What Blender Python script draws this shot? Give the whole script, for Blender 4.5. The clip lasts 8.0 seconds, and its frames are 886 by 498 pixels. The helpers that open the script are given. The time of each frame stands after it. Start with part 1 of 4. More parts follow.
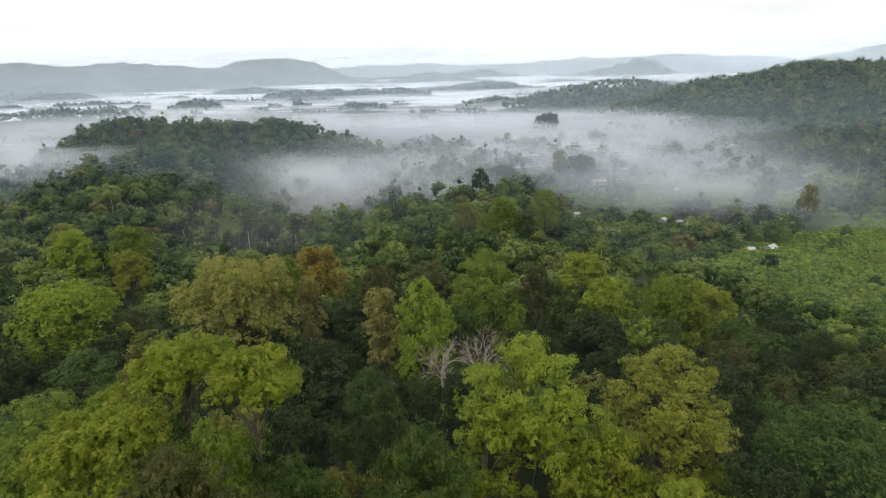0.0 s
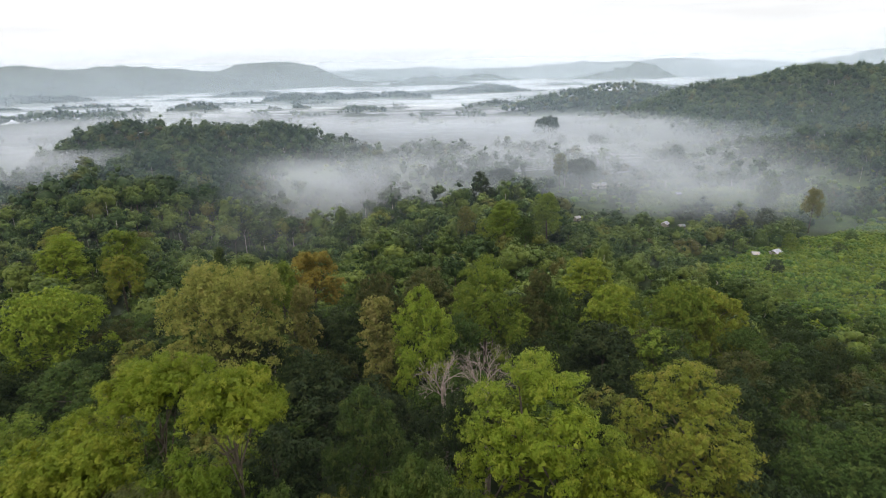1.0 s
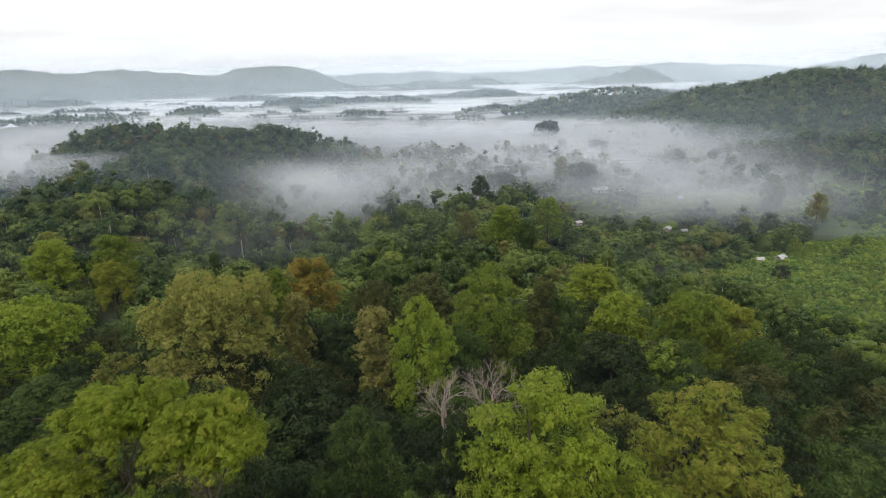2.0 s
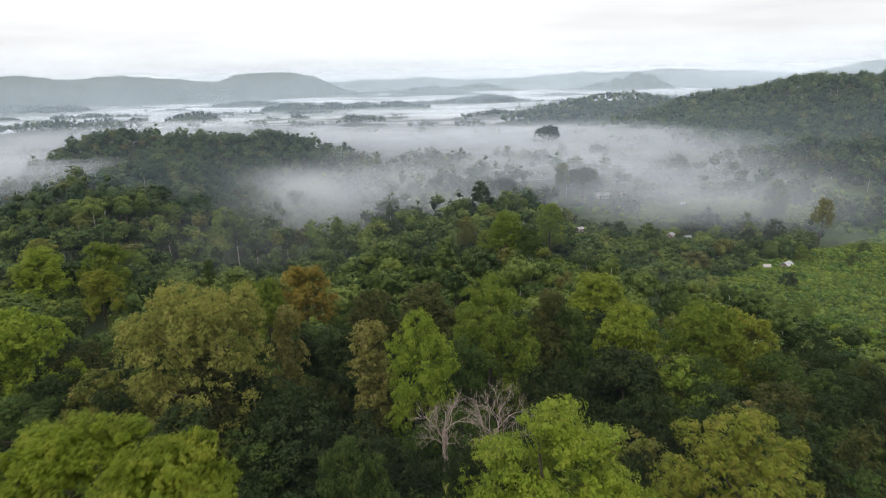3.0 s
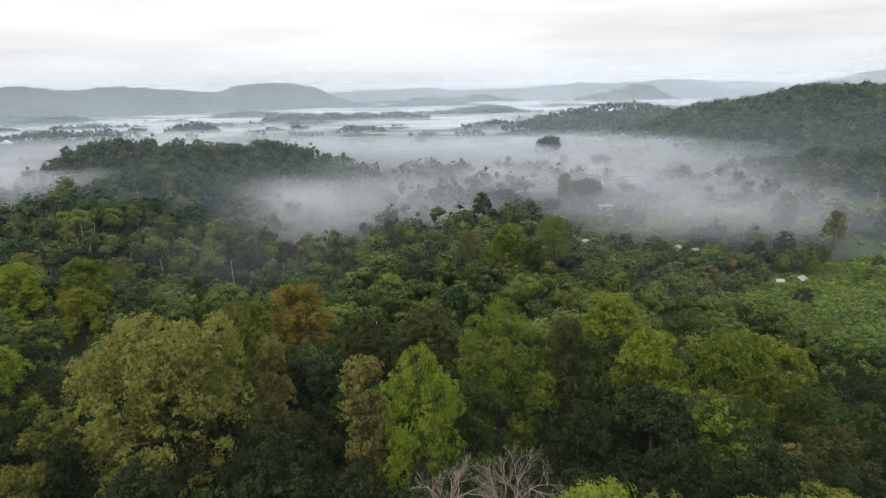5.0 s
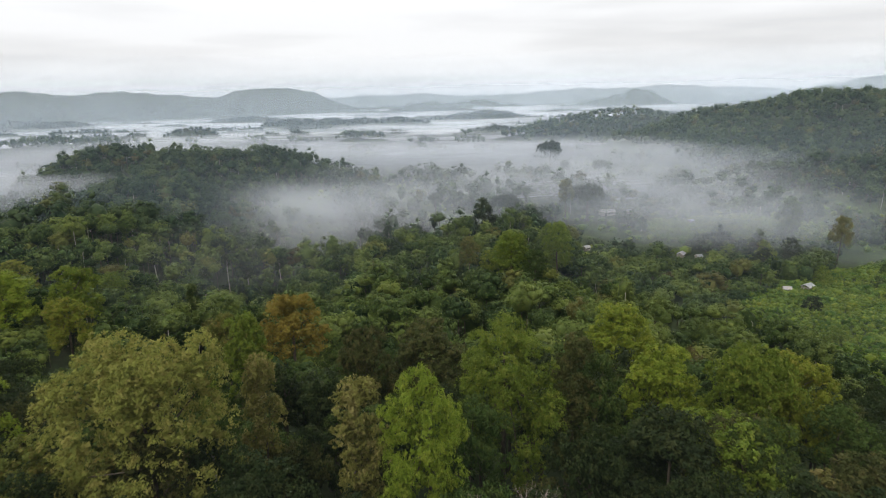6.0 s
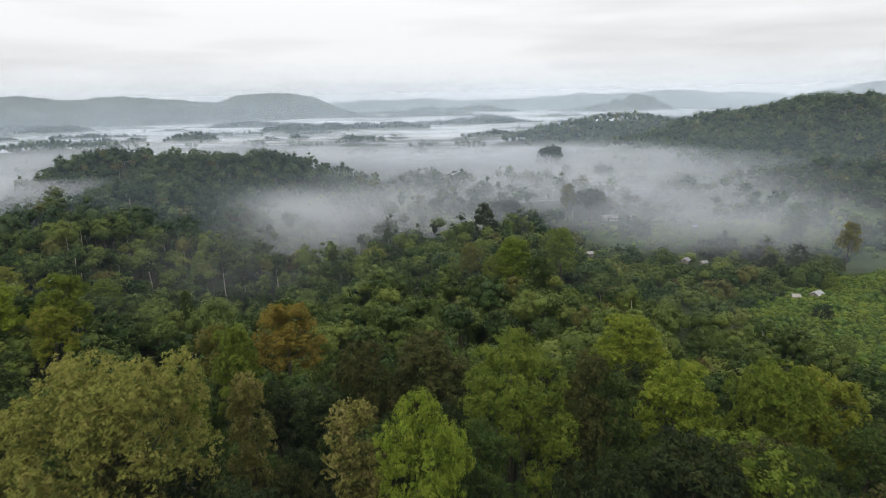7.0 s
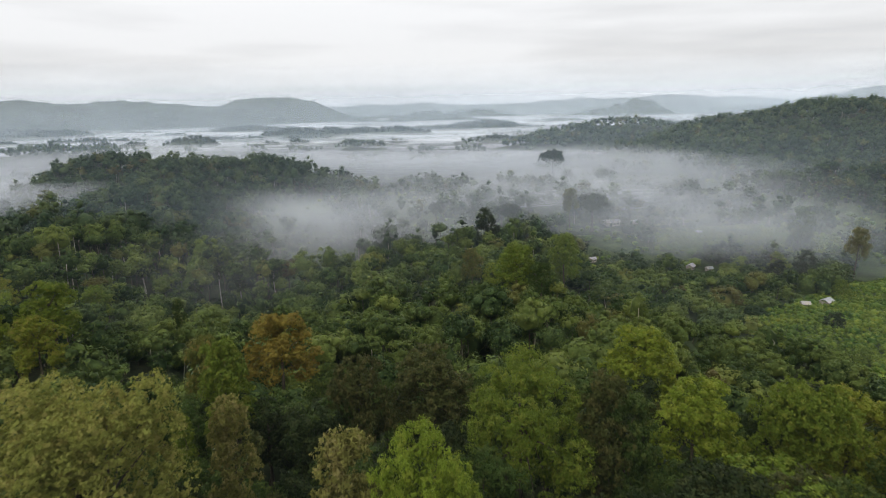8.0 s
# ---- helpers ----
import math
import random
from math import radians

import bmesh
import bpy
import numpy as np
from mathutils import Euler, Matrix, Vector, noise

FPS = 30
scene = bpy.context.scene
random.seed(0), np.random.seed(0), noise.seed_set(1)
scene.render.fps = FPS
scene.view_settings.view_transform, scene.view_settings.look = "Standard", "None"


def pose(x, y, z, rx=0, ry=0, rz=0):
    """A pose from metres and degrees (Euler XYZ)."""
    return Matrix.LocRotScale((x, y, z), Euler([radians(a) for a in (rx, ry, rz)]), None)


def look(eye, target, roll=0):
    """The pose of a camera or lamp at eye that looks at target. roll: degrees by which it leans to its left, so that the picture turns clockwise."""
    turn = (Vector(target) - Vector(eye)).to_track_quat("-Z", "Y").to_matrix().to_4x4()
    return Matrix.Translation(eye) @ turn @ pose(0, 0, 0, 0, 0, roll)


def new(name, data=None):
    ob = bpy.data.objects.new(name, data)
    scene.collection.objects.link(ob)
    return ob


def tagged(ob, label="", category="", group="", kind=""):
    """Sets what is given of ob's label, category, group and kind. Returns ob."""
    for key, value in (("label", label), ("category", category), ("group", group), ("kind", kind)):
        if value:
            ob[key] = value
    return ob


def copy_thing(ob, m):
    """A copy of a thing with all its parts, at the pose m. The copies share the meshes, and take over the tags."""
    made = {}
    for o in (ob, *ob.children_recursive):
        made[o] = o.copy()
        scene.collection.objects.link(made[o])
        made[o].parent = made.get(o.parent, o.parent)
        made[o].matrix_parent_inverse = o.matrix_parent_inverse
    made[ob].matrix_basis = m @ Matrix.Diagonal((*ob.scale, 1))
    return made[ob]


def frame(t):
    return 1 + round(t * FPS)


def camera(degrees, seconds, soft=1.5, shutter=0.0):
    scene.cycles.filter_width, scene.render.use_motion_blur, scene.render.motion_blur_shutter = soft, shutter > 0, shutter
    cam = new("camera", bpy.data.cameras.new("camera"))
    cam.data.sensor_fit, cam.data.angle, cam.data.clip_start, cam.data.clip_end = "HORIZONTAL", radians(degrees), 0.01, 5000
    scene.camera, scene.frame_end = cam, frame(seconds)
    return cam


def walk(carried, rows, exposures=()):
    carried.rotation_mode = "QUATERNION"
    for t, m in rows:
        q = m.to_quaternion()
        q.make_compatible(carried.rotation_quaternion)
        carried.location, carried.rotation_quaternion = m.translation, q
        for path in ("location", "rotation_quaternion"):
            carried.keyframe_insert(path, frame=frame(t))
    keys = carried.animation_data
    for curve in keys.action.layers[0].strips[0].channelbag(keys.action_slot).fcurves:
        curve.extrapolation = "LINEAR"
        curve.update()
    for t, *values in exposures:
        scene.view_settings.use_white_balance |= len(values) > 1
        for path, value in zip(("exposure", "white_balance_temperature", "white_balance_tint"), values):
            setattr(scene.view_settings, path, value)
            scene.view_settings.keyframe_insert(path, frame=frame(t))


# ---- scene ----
cam = camera(73.8, 8.0, soft=1.0, shutter=0.9)
PATH = [
    (0, (0.69, -0.891, 109.69), (0.671, 1.013, 109.077), -1.35),
    (0.5, (0.603, 1.117, 109.306), (0.586, 3.022, 108.697), -1.3),
    (1, (0.554, 3.227, 108.892), (0.537, 5.134, 108.29), -1.27),
    (1.5, (0.492, 5.425, 108.453), (0.476, 7.334, 107.857), -1.23),
    (3, (0.252, 12.865, 106.95), (0.239, 14.782, 106.38), -1.22),
    (3.5, (0.147, 15.304, 106.7), (0.134, 17.224, 106.139), -1.22),
    (4, (0.061, 17.566, 106.5), (0.049, 19.489, 105.948), -1.22),
    (4.5, (-0.076, 19.912, 106.26), (-0.088, 21.836, 105.715), -1.22),
    (6, (-0.444, 27.476, 105.311), (-0.454, 29.407, 104.79), -1.2),
    (6.5, (-0.605, 30.103, 104.927), (-0.615, 32.036, 104.413), -1.18),
    (7, (-0.749, 32.87, 104.516), (-0.759, 34.805, 104.011), -1.15),
    (7.5, (-0.9, 35.685, 104.089), (-0.909, 37.622, 103.591), -1.12),
    (8, (-1.017, 38.641, 103.636), (-1.027, 40.58, 103.145), -1.1),
]
walk(cam, [(t, look(eye, target, roll)) for t, eye, target, roll in PATH], [(0, 0.0), (4, -0.17), (6.5, -0.3), (8, -0.38)])
scene.cycles.transparent_max_bounces = 24

# ------------------------------------------------------------ sky and light
SKY_HORIZON, SKY_ZENITH = 1.16, 1.85


def build_world():
    w = bpy.data.worlds.new("overcast_sky")
    scene.world = w
    w.use_nodes = True
    nt = w.node_tree
    nt.nodes.clear()
    out = nt.nodes.new("ShaderNodeOutputWorld")
    bg = nt.nodes.new("ShaderNodeBackground")
    sky = nt.nodes.new("ShaderNodeTexSky")
    sky.sky_type = "NISHITA"
    sky.sun_disc = False
    sky.sun_elevation, sky.sun_rotation = radians(48), radians(215)
    sky_gain = nt.nodes.new("ShaderNodeVectorMath")
    sky_gain.operation = "SCALE"
    sky_gain.inputs["Scale"].default_value = 0.10
    nt.links.new(sky.outputs[0], sky_gain.inputs[0])
    tc = nt.nodes.new("ShaderNodeTexCoord")
    sep = nt.nodes.new("ShaderNodeSeparateXYZ")
    nt.links.new(tc.outputs["Generated"], sep.inputs[0])
    # overcast layer: brighter towards the zenith
    ramp = nt.nodes.new("ShaderNodeMapRange")
    ramp.inputs["From Min"].default_value, ramp.inputs["From Max"].default_value = 0.08, 0.75
    ramp.inputs["To Min"].default_value, ramp.inputs["To Max"].default_value = SKY_HORIZON, SKY_ZENITH
    nt.links.new(sep.outputs["Z"], ramp.inputs["Value"])
    # long grey cloud streaks
    mp = nt.nodes.new("ShaderNodeMapping")
    mp.inputs["Scale"].default_value = (1.6, 1.6, 15.0)
    mp.inputs["Rotation"].default_value = (0, radians(-5), 0)
    mp.inputs["Location"].default_value = (0.3, 0.2, 0.9)
    nz = nt.nodes.new("ShaderNodeTexNoise")
    nz.inputs["Scale"].default_value, nz.inputs["Detail"].default_value, nz.inputs["Roughness"].default_value = 1.5, 4.0, 0.5
    nt.links.new(tc.outputs["Generated"], mp.inputs[0])
    nt.links.new(mp.outputs[0], nz.inputs["Vector"])
    streak = nt.nodes.new("ShaderNodeMapRange")
    streak.inputs["From Min"].default_value, streak.inputs["From Max"].default_value = 0.42, 0.68
    streak.inputs["To Min"].default_value, streak.inputs["To Max"].default_value = 1.04, 0.84
    nt.links.new(nz.outputs["Fac"], streak.inputs["Value"])
    mul = nt.nodes.new("ShaderNodeMath")
    mul.operation = "MULTIPLY"
    nt.links.new(ramp.outputs[0], mul.inputs[0])
    nt.links.new(streak.outputs[0], mul.inputs[1])
    cloud = nt.nodes.new("ShaderNodeVectorMath")
    cloud.operation = "SCALE"
    cloud.inputs[0].default_value = (1.0, 1.005, 1.02)
    nt.links.new(mul.outputs[0], cloud.inputs["Scale"])
    mix = nt.nodes.new("ShaderNodeMix")
    mix.data_type = "RGBA"
    mix.inputs["Factor"].default_value = 0.95
    nt.links.new(sky_gain.outputs[0], mix.inputs["A"])
    nt.links.new(cloud.outputs[0], mix.inputs["B"])
    nt.links.new(mix.outputs["Result"], bg.inputs["Color"])
    bg.inputs["Strength"].default_value = 1.0
    nt.links.new(bg.outputs[0], out.inputs[0])


build_world()
sun_data = bpy.data.lights.new("sun", "SUN")
sun_data.energy, sun_data.angle, sun_data.color = 1.3, radians(22), (1.0, 0.95, 0.86)
sun = new("sun", sun_data)
sun.matrix_world = look((0, 0, 400), (150, 260, 130))

# ------------------------------------------------------------ materials


def nodes_of(name):
    m = bpy.data.materials.new(name)
    m.use_nodes = True
    nt = m.node_tree
    nt.nodes.clear()
    out = nt.nodes.new("ShaderNodeOutputMaterial")
    return m, nt, out


def mixed(nt, fac, a, b, kind="MIX"):
    n = nt.nodes.new("ShaderNodeMix")
    n.data_type, n.blend_type = "RGBA", kind
    for key, v in (("Factor", fac), ("A", a), ("B", b)):
        if isinstance(v, bpy.types.NodeSocket):
            nt.links.new(v, n.inputs[key])
        else:
            n.inputs[key].default_value = v if key == "Factor" else (*v, 1)
    return n.outputs["Result"]


def ranged(nt, v, a, b, c, d, smooth=False):
    n = nt.nodes.new("ShaderNodeMapRange")
    if smooth:
        n.interpolation_type = "SMOOTHSTEP"
    nt.links.new(v, n.inputs["Value"])
    for key, x in (("From Min", a), ("From Max", b), ("To Min", c), ("To Max", d)):
        n.inputs[key].default_value = x
    return n.outputs[0]


def sums(nt, op, a, b):
    n = nt.nodes.new("ShaderNodeMath")
    n.operation = op
    for i, v in enumerate((a, b)):
        if isinstance(v, bpy.types.NodeSocket):
            nt.links.new(v, n.inputs[i])
        else:
            n.inputs[i].default_value = v
    return n.outputs[0]


def noised(nt, scale, detail=3.0, rough=0.55, stretch=None, coord=None):
    n = nt.nodes.new("ShaderNodeTexNoise")
    n.inputs["Scale"].default_value, n.inputs["Detail"].default_value, n.inputs["Roughness"].default_value = scale, detail, rough
    g = coord
    if g is None:
        g = nt.nodes.new("ShaderNodeNewGeometry").outputs["Position"]
    if stretch:
        mp = nt.nodes.new("ShaderNodeMapping")
        mp.inputs["Scale"].default_value = stretch
        nt.links.new(g, mp.inputs[0])
        g = mp.outputs[0]
    nt.links.new(g, n.inputs["Vector"])
    return n.outputs["Fac"]


def leaf_material(name, dark, light, odd, odd_share=0.12, per_tree="object", glow=0.32, dry=(0.085, 0.075, 0.024)):
    """Foliage: dark and light are the usual leaf colours, odd the colour of new, dry or flowering sprigs."""
    m, nt, out = nodes_of(name)
    geo = nt.nodes.new("ShaderNodeNewGeometry")
    isl = geo.outputs["Random Per Island"]
    if per_tree == "object":
        tree = nt.nodes.new("ShaderNodeObjectInfo").outputs["Random"]
    else:
        at = nt.nodes.new("ShaderNodeAttribute")
        at.attribute_name = "tone"
        tree = at.outputs["Fac"]
    patch = ranged(nt, noised(nt, 0.45, 3.0), 0.34, 0.66, 0.0, 1.0)
    shares = (0.2, 0.3, 0.34) if per_tree == "object" else (0.1, 0.76, 0.14)
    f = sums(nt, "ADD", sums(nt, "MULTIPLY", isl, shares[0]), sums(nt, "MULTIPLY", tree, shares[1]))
    f = sums(nt, "ADD", f, sums(nt, "MULTIPLY", patch, shares[2]))
    if per_tree == "object":
        f = sums(nt, "ADD", f, 0.1)
    col = mixed(nt, f, dark, light)
    spots = ranged(nt, noised(nt, 0.9, 2.0), 0.62 - odd_share, 0.74 - odd_share, 0.0, 0.85)
    col = mixed(nt, spots, col, odd)
    if per_tree != "object":  # tones past one: browning, creeper-hung crowns
        col = mixed(nt, ranged(nt, tree, 1.05, 1.6, 0.0, 1.0), col, dry)
    hs = nt.nodes.new("ShaderNodeHueSaturation")
    nt.links.new(col, hs.inputs["Color"])
    nt.links.new(ranged(nt, tree, 0, 1, *((0.489, 0.505) if per_tree == "object" else (0.522, 0.486))), hs.inputs["Hue"])
    spread = 0.11 if per_tree == "object" else 0.1
    nt.links.new(ranged(nt, isl, 0, 1, 1 - spread, 1 + spread), hs.inputs["Value"])
    col = hs.outputs[0]
    p = nt.nodes.new("ShaderNodeBsdfPrincipled")
    nt.links.new(col, p.inputs["Base Color"])
    p.inputs["Roughness"].default_value = 0.55
    p.inputs["Specular IOR Level"].default_value = 0.13
    bp = nt.nodes.new("ShaderNodeBump")
    bp.inputs["Strength"].default_value, bp.inputs["Distance"].default_value = 0.8, 0.12
    nt.links.new(noised(nt, 4.5, 3.0, 0.65), bp.inputs["Height"])
    nt.links.new(bp.outputs[0], p.inputs["Normal"])
    t = nt.nodes.new("ShaderNodeBsdfTranslucent")
    nt.links.new(col, t.inputs["Color"])
    ms = nt.nodes.new("ShaderNodeMixShader")
    ms.inputs[0].default_value = glow
    nt.links.new(p.outputs[0], ms.inputs[1])
    nt.links.new(t.outputs[0], ms.inputs[2])
    nt.links.new(ms.outputs[0], out.inputs[0])
    return m


def rough_material(name, a, b, scale, rough=0.85, metal=0.0, bump=0.3, third=None, third_scale=0.05):
    m, nt, out = nodes_of(name)
    n1 = noised(nt, scale, 5.0, 0.6)
    col = mixed(nt, ranged(nt, n1, 0.35, 0.65, 0, 1), a, b)
    if third:
        col = mixed(nt, ranged(nt, noised(nt, third_scale, 3.0), 0.45, 0.62, 0, 0.9), col, third)
    p = nt.nodes.new("ShaderNodeBsdfPrincipled")
    nt.links.new(col, p.inputs["Base Color"])
    p.inputs["Roughness"].default_value, p.inputs["Metallic"].default_value = rough, metal
    p.inputs["Specular IOR Level"].default_value = 0.3
    bp = nt.nodes.new("ShaderNodeBump")
    bp.inputs["Strength"].default_value = bump
    nt.links.new(n1, bp.inputs["Height"])
    nt.links.new(bp.outputs[0], p.inputs["Normal"])
    nt.links.new(p.outputs[0], out.inputs[0])
    return m


def mist_material(name, colour, wisp_scale, stretch, low, high, floor_share=0.25):
    """Thin cloud: how much of it hangs at a place is the mesh's own density, broken into wisps."""
    m, nt, out = nodes_of(name)
    at = nt.nodes.new("ShaderNodeAttribute")
    at.attribute_name = "cover"
    wisp = ranged(nt, noised(nt, wisp_scale, 4.0, 0.55, stretch), low, high, floor_share, 1.0, True)
    alpha = sums(nt, "MINIMUM", sums(nt, "MULTIPLY", at.outputs["Fac"], wisp), 1.0)
    tr = nt.nodes.new("ShaderNodeBsdfTransparent")
    d = nt.nodes.new("ShaderNodeBsdfDiffuse")
    d.inputs["Color"].default_value = (*colour, 1)
    tl = nt.nodes.new("ShaderNodeBsdfTranslucent")
    tl.inputs["Color"].default_value = (*colour, 1)
    half = nt.nodes.new("ShaderNodeMixShader")
    half.inputs[0].default_value = 0.4
    nt.links.new(d.outputs[0], half.inputs[1])
    nt.links.new(tl.outputs[0], half.inputs[2])
    ms = nt.nodes.new("ShaderNodeMixShader")
    nt.links.new(alpha, ms.inputs[0])
    nt.links.new(tr.outputs[0], ms.inputs[1])
    nt.links.new(half.outputs[0], ms.inputs[2])
    nt.links.new(ms.outputs[0], out.inputs[0])
    return m


LEAF = dict(
    lime=((0.086, 0.130, 0.012), (0.222, 0.284, 0.026), (0.232, 0.262, 0.032)),
    green=((0.027, 0.050, 0.010), (0.070, 0.112, 0.021), (0.09, 0.115, 0.025)),
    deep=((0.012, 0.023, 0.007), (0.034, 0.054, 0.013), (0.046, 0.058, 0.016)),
    olive=((0.060, 0.080, 0.014), (0.165, 0.180, 0.033), (0.20, 0.165, 0.039)),
    straw=((0.085, 0.092, 0.021), (0.235, 0.220, 0.055), (0.24, 0.205, 0.072)),
    gold=((0.082, 0.112, 0.012), (0.225, 0.250, 0.026), (0.21, 0.195, 0.031)),
    fresh=((0.050, 0.088, 0.010), (0.170, 0.230, 0.025), (0.18, 0.21, 0.030)),
    khaki=((0.130, 0.158, 0.031), (0.310, 0.325, 0.072), (0.28, 0.265, 0.068)),
    rust=((0.125, 0.100, 0.016), (0.300, 0.228, 0.034), (0.17, 0.16, 0.026)),
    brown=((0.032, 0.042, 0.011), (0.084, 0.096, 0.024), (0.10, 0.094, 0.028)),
)
LEAVES = {k: leaf_material("leaves_" + k, *v) for k, v in LEAF.items()}
WOODS_LEAVES = leaf_material("leaves_woods", (0.017, 0.034, 0.011), (0.176, 0.226, 0.046), (0.17, 0.185, 0.045), 0.03, "tone")
SHRUB_LEAVES = leaf_material("leaves_shrub", (0.050, 0.090, 0.012), (0.155, 0.212, 0.026), (0.20, 0.23, 0.026), 0.1, "tone")
HILL_LEAVES = leaf_material("leaves_hill", (0.015, 0.033, 0.015), (0.114, 0.152, 0.050), (0.11, 0.12, 0.045), 0.03, "tone")
FAR_LEAVES = leaf_material("leaves_far", (0.016, 0.030, 0.015), (0.036, 0.052, 0.022), (0.042, 0.056, 0.024), 0.02, "tone")
BARK_PALE = rough_material("bark_pale", (0.36, 0.33, 0.28), (0.22, 0.19, 0.15), 3.0)
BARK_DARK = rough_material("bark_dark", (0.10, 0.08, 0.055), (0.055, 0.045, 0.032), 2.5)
DEAD_WOOD = rough_material("dead_wood", (0.34, 0.27, 0.24), (0.20, 0.155, 0.13), 4.0)


def ground_material():
    """Dark leaf litter under the trees, rough green pasture where the valley is open."""
    m, nt, out = nodes_of("forest_floor")
    n1, n2 = noised(nt, 0.4, 5.0, 0.6), noised(nt, 0.06, 4.0)
    litter = mixed(nt, ranged(nt, n1, 0.35, 0.65, 0, 1), (0.012, 0.018, 0.006), (0.030, 0.034, 0.012))
    litter = mixed(nt, ranged(nt, noised(nt, 0.028, 4.0, 0.65), 0.4, 0.6, 0, 1), litter, (0.042, 0.058, 0.024))
    grass = mixed(nt, ranged(nt, n2, 0.38, 0.62, 0, 1), (0.030, 0.048, 0.013), (0.065, 0.085, 0.024))
    at = nt.nodes.new("ShaderNodeAttribute")
    at.attribute_name = "pasture"
    col = mixed(nt, at.outputs["Fac"], litter, grass)
    p = nt.nodes.new("ShaderNodeBsdfPrincipled")
    nt.links.new(col, p.inputs["Base Color"])
    p.inputs["Roughness"].default_value, p.inputs["Specular IOR Level"].default_value = 0.95, 0.15
    bp = nt.nodes.new("ShaderNodeBump")
    bp.inputs["Strength"].default_value = 0.5
    nt.links.new(n1, bp.inputs["Height"])
    nt.links.new(bp.outputs[0], p.inputs["Normal"])
    nt.links.new(p.outputs[0], out.inputs[0])
    return m


FOREST_FLOOR = ground_material()
MIST = mist_material("mist", (0.72, 0.745, 0.775), 0.013, (0.32, 1.15, 1.3), 0.36, 0.64, 0.12)
FAR_MIST = mist_material("far_mist", (0.92, 0.94, 0.96), 0.006, (0.26, 1.0, 1.5), 0.34, 0.62, 0.22)
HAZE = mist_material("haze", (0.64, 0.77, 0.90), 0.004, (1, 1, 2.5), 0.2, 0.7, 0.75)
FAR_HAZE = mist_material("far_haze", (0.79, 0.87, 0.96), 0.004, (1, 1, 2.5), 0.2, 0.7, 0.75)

# ------------------------------------------------------------ shape of the land


def bump_at(x, y, cx, cy, sx, sy, h, turn=0.0):
    c, s = math.cos(radians(turn)), math.sin(radians(turn))
    u, v = (x - cx) * c + (y - cy) * s, -(x - cx) * s + (y - cy) * c
    return h * np.exp(-(u / sx) ** 2 - (v / sy) ** 2)


def ripple(x, y, wave, seed):
    """Smooth unevenness between -1 and 1."""
    r = np.random.RandomState(seed)
    z = 0
    for i in range(5):
        a, ph, k = r.uniform(0, 2 * np.pi), r.uniform(0, 2 * np.pi), (1 + 0.45 * i) * 2 * np.pi / wave
        z = z + np.sin(k * (x * np.cos(a) + y * np.sin(a)) + ph) / (1 + 0.5 * i)
    return z / 2.4


# low ridges that stand out of the far mist: x, y, half length, half depth, height
RIDGES = [(-448, 2022, 105, 50, 32), (-201, 2033, 109, 50, 29), (-442, 4300, 379, 84, 44), (-73, 3248, 157, 69, 53), (-852, 1588, 61, 44, 20),
          (-718, 1123, 103, 37, 24), (-623, 1258, 44, 39, 14), (-654, 1572, 49, 44, 24), (-164, 1242, 41, 39, 15), (219, 4070, 148, 81, 46), (140, 2326, 88, 55, 36), (1359, 3666, 335, 75, 78),
          (1480, 3800, 170, 78, 58), (-1524, 2288, 135, 54, 35), (-767, 2407, 100, 56, 33), (-1149, 4300, 194, 84, 24), (-116, 996, 41, 35, 7), (89, 1490, 52, 42, 19), (1231, 4300, 252, 84, 39),
          (230, 1167, 48, 38, 12), (304, 1003, 80, 35, 8), (-13, 1293, 67, 39, 12), (-427, 1280, 84, 39, 13)]
# the ranges on the horizon
RANGES = [(-2350, 2950, 800, 260, 168), (-1500, 3250, 500, 240, 116), (-950, 3550, 330, 240, 140), (-300, 4450, 700, 200, 66),
          (1900, 4250, 700, 230, 100), (900, 4480, 420, 200, 66), (2700, 3700, 600, 260, 135), (-3300, 2600, 700, 300, 150)]


def valley(x, y):
    return np.interp(y, [-300, 200, 265, 340, 450, 700, 1000, 1500, 3000, 4200, 4700, 5200], [26, 24, 20, 13, 13, 9, 2, -8, -22, -14, 20, 70])


def plateau(x, y, cx, cy, sx, sy, h):
    return h * np.exp(-((x - cx) / sx) ** 4 - ((y - cy) / sy) ** 4)


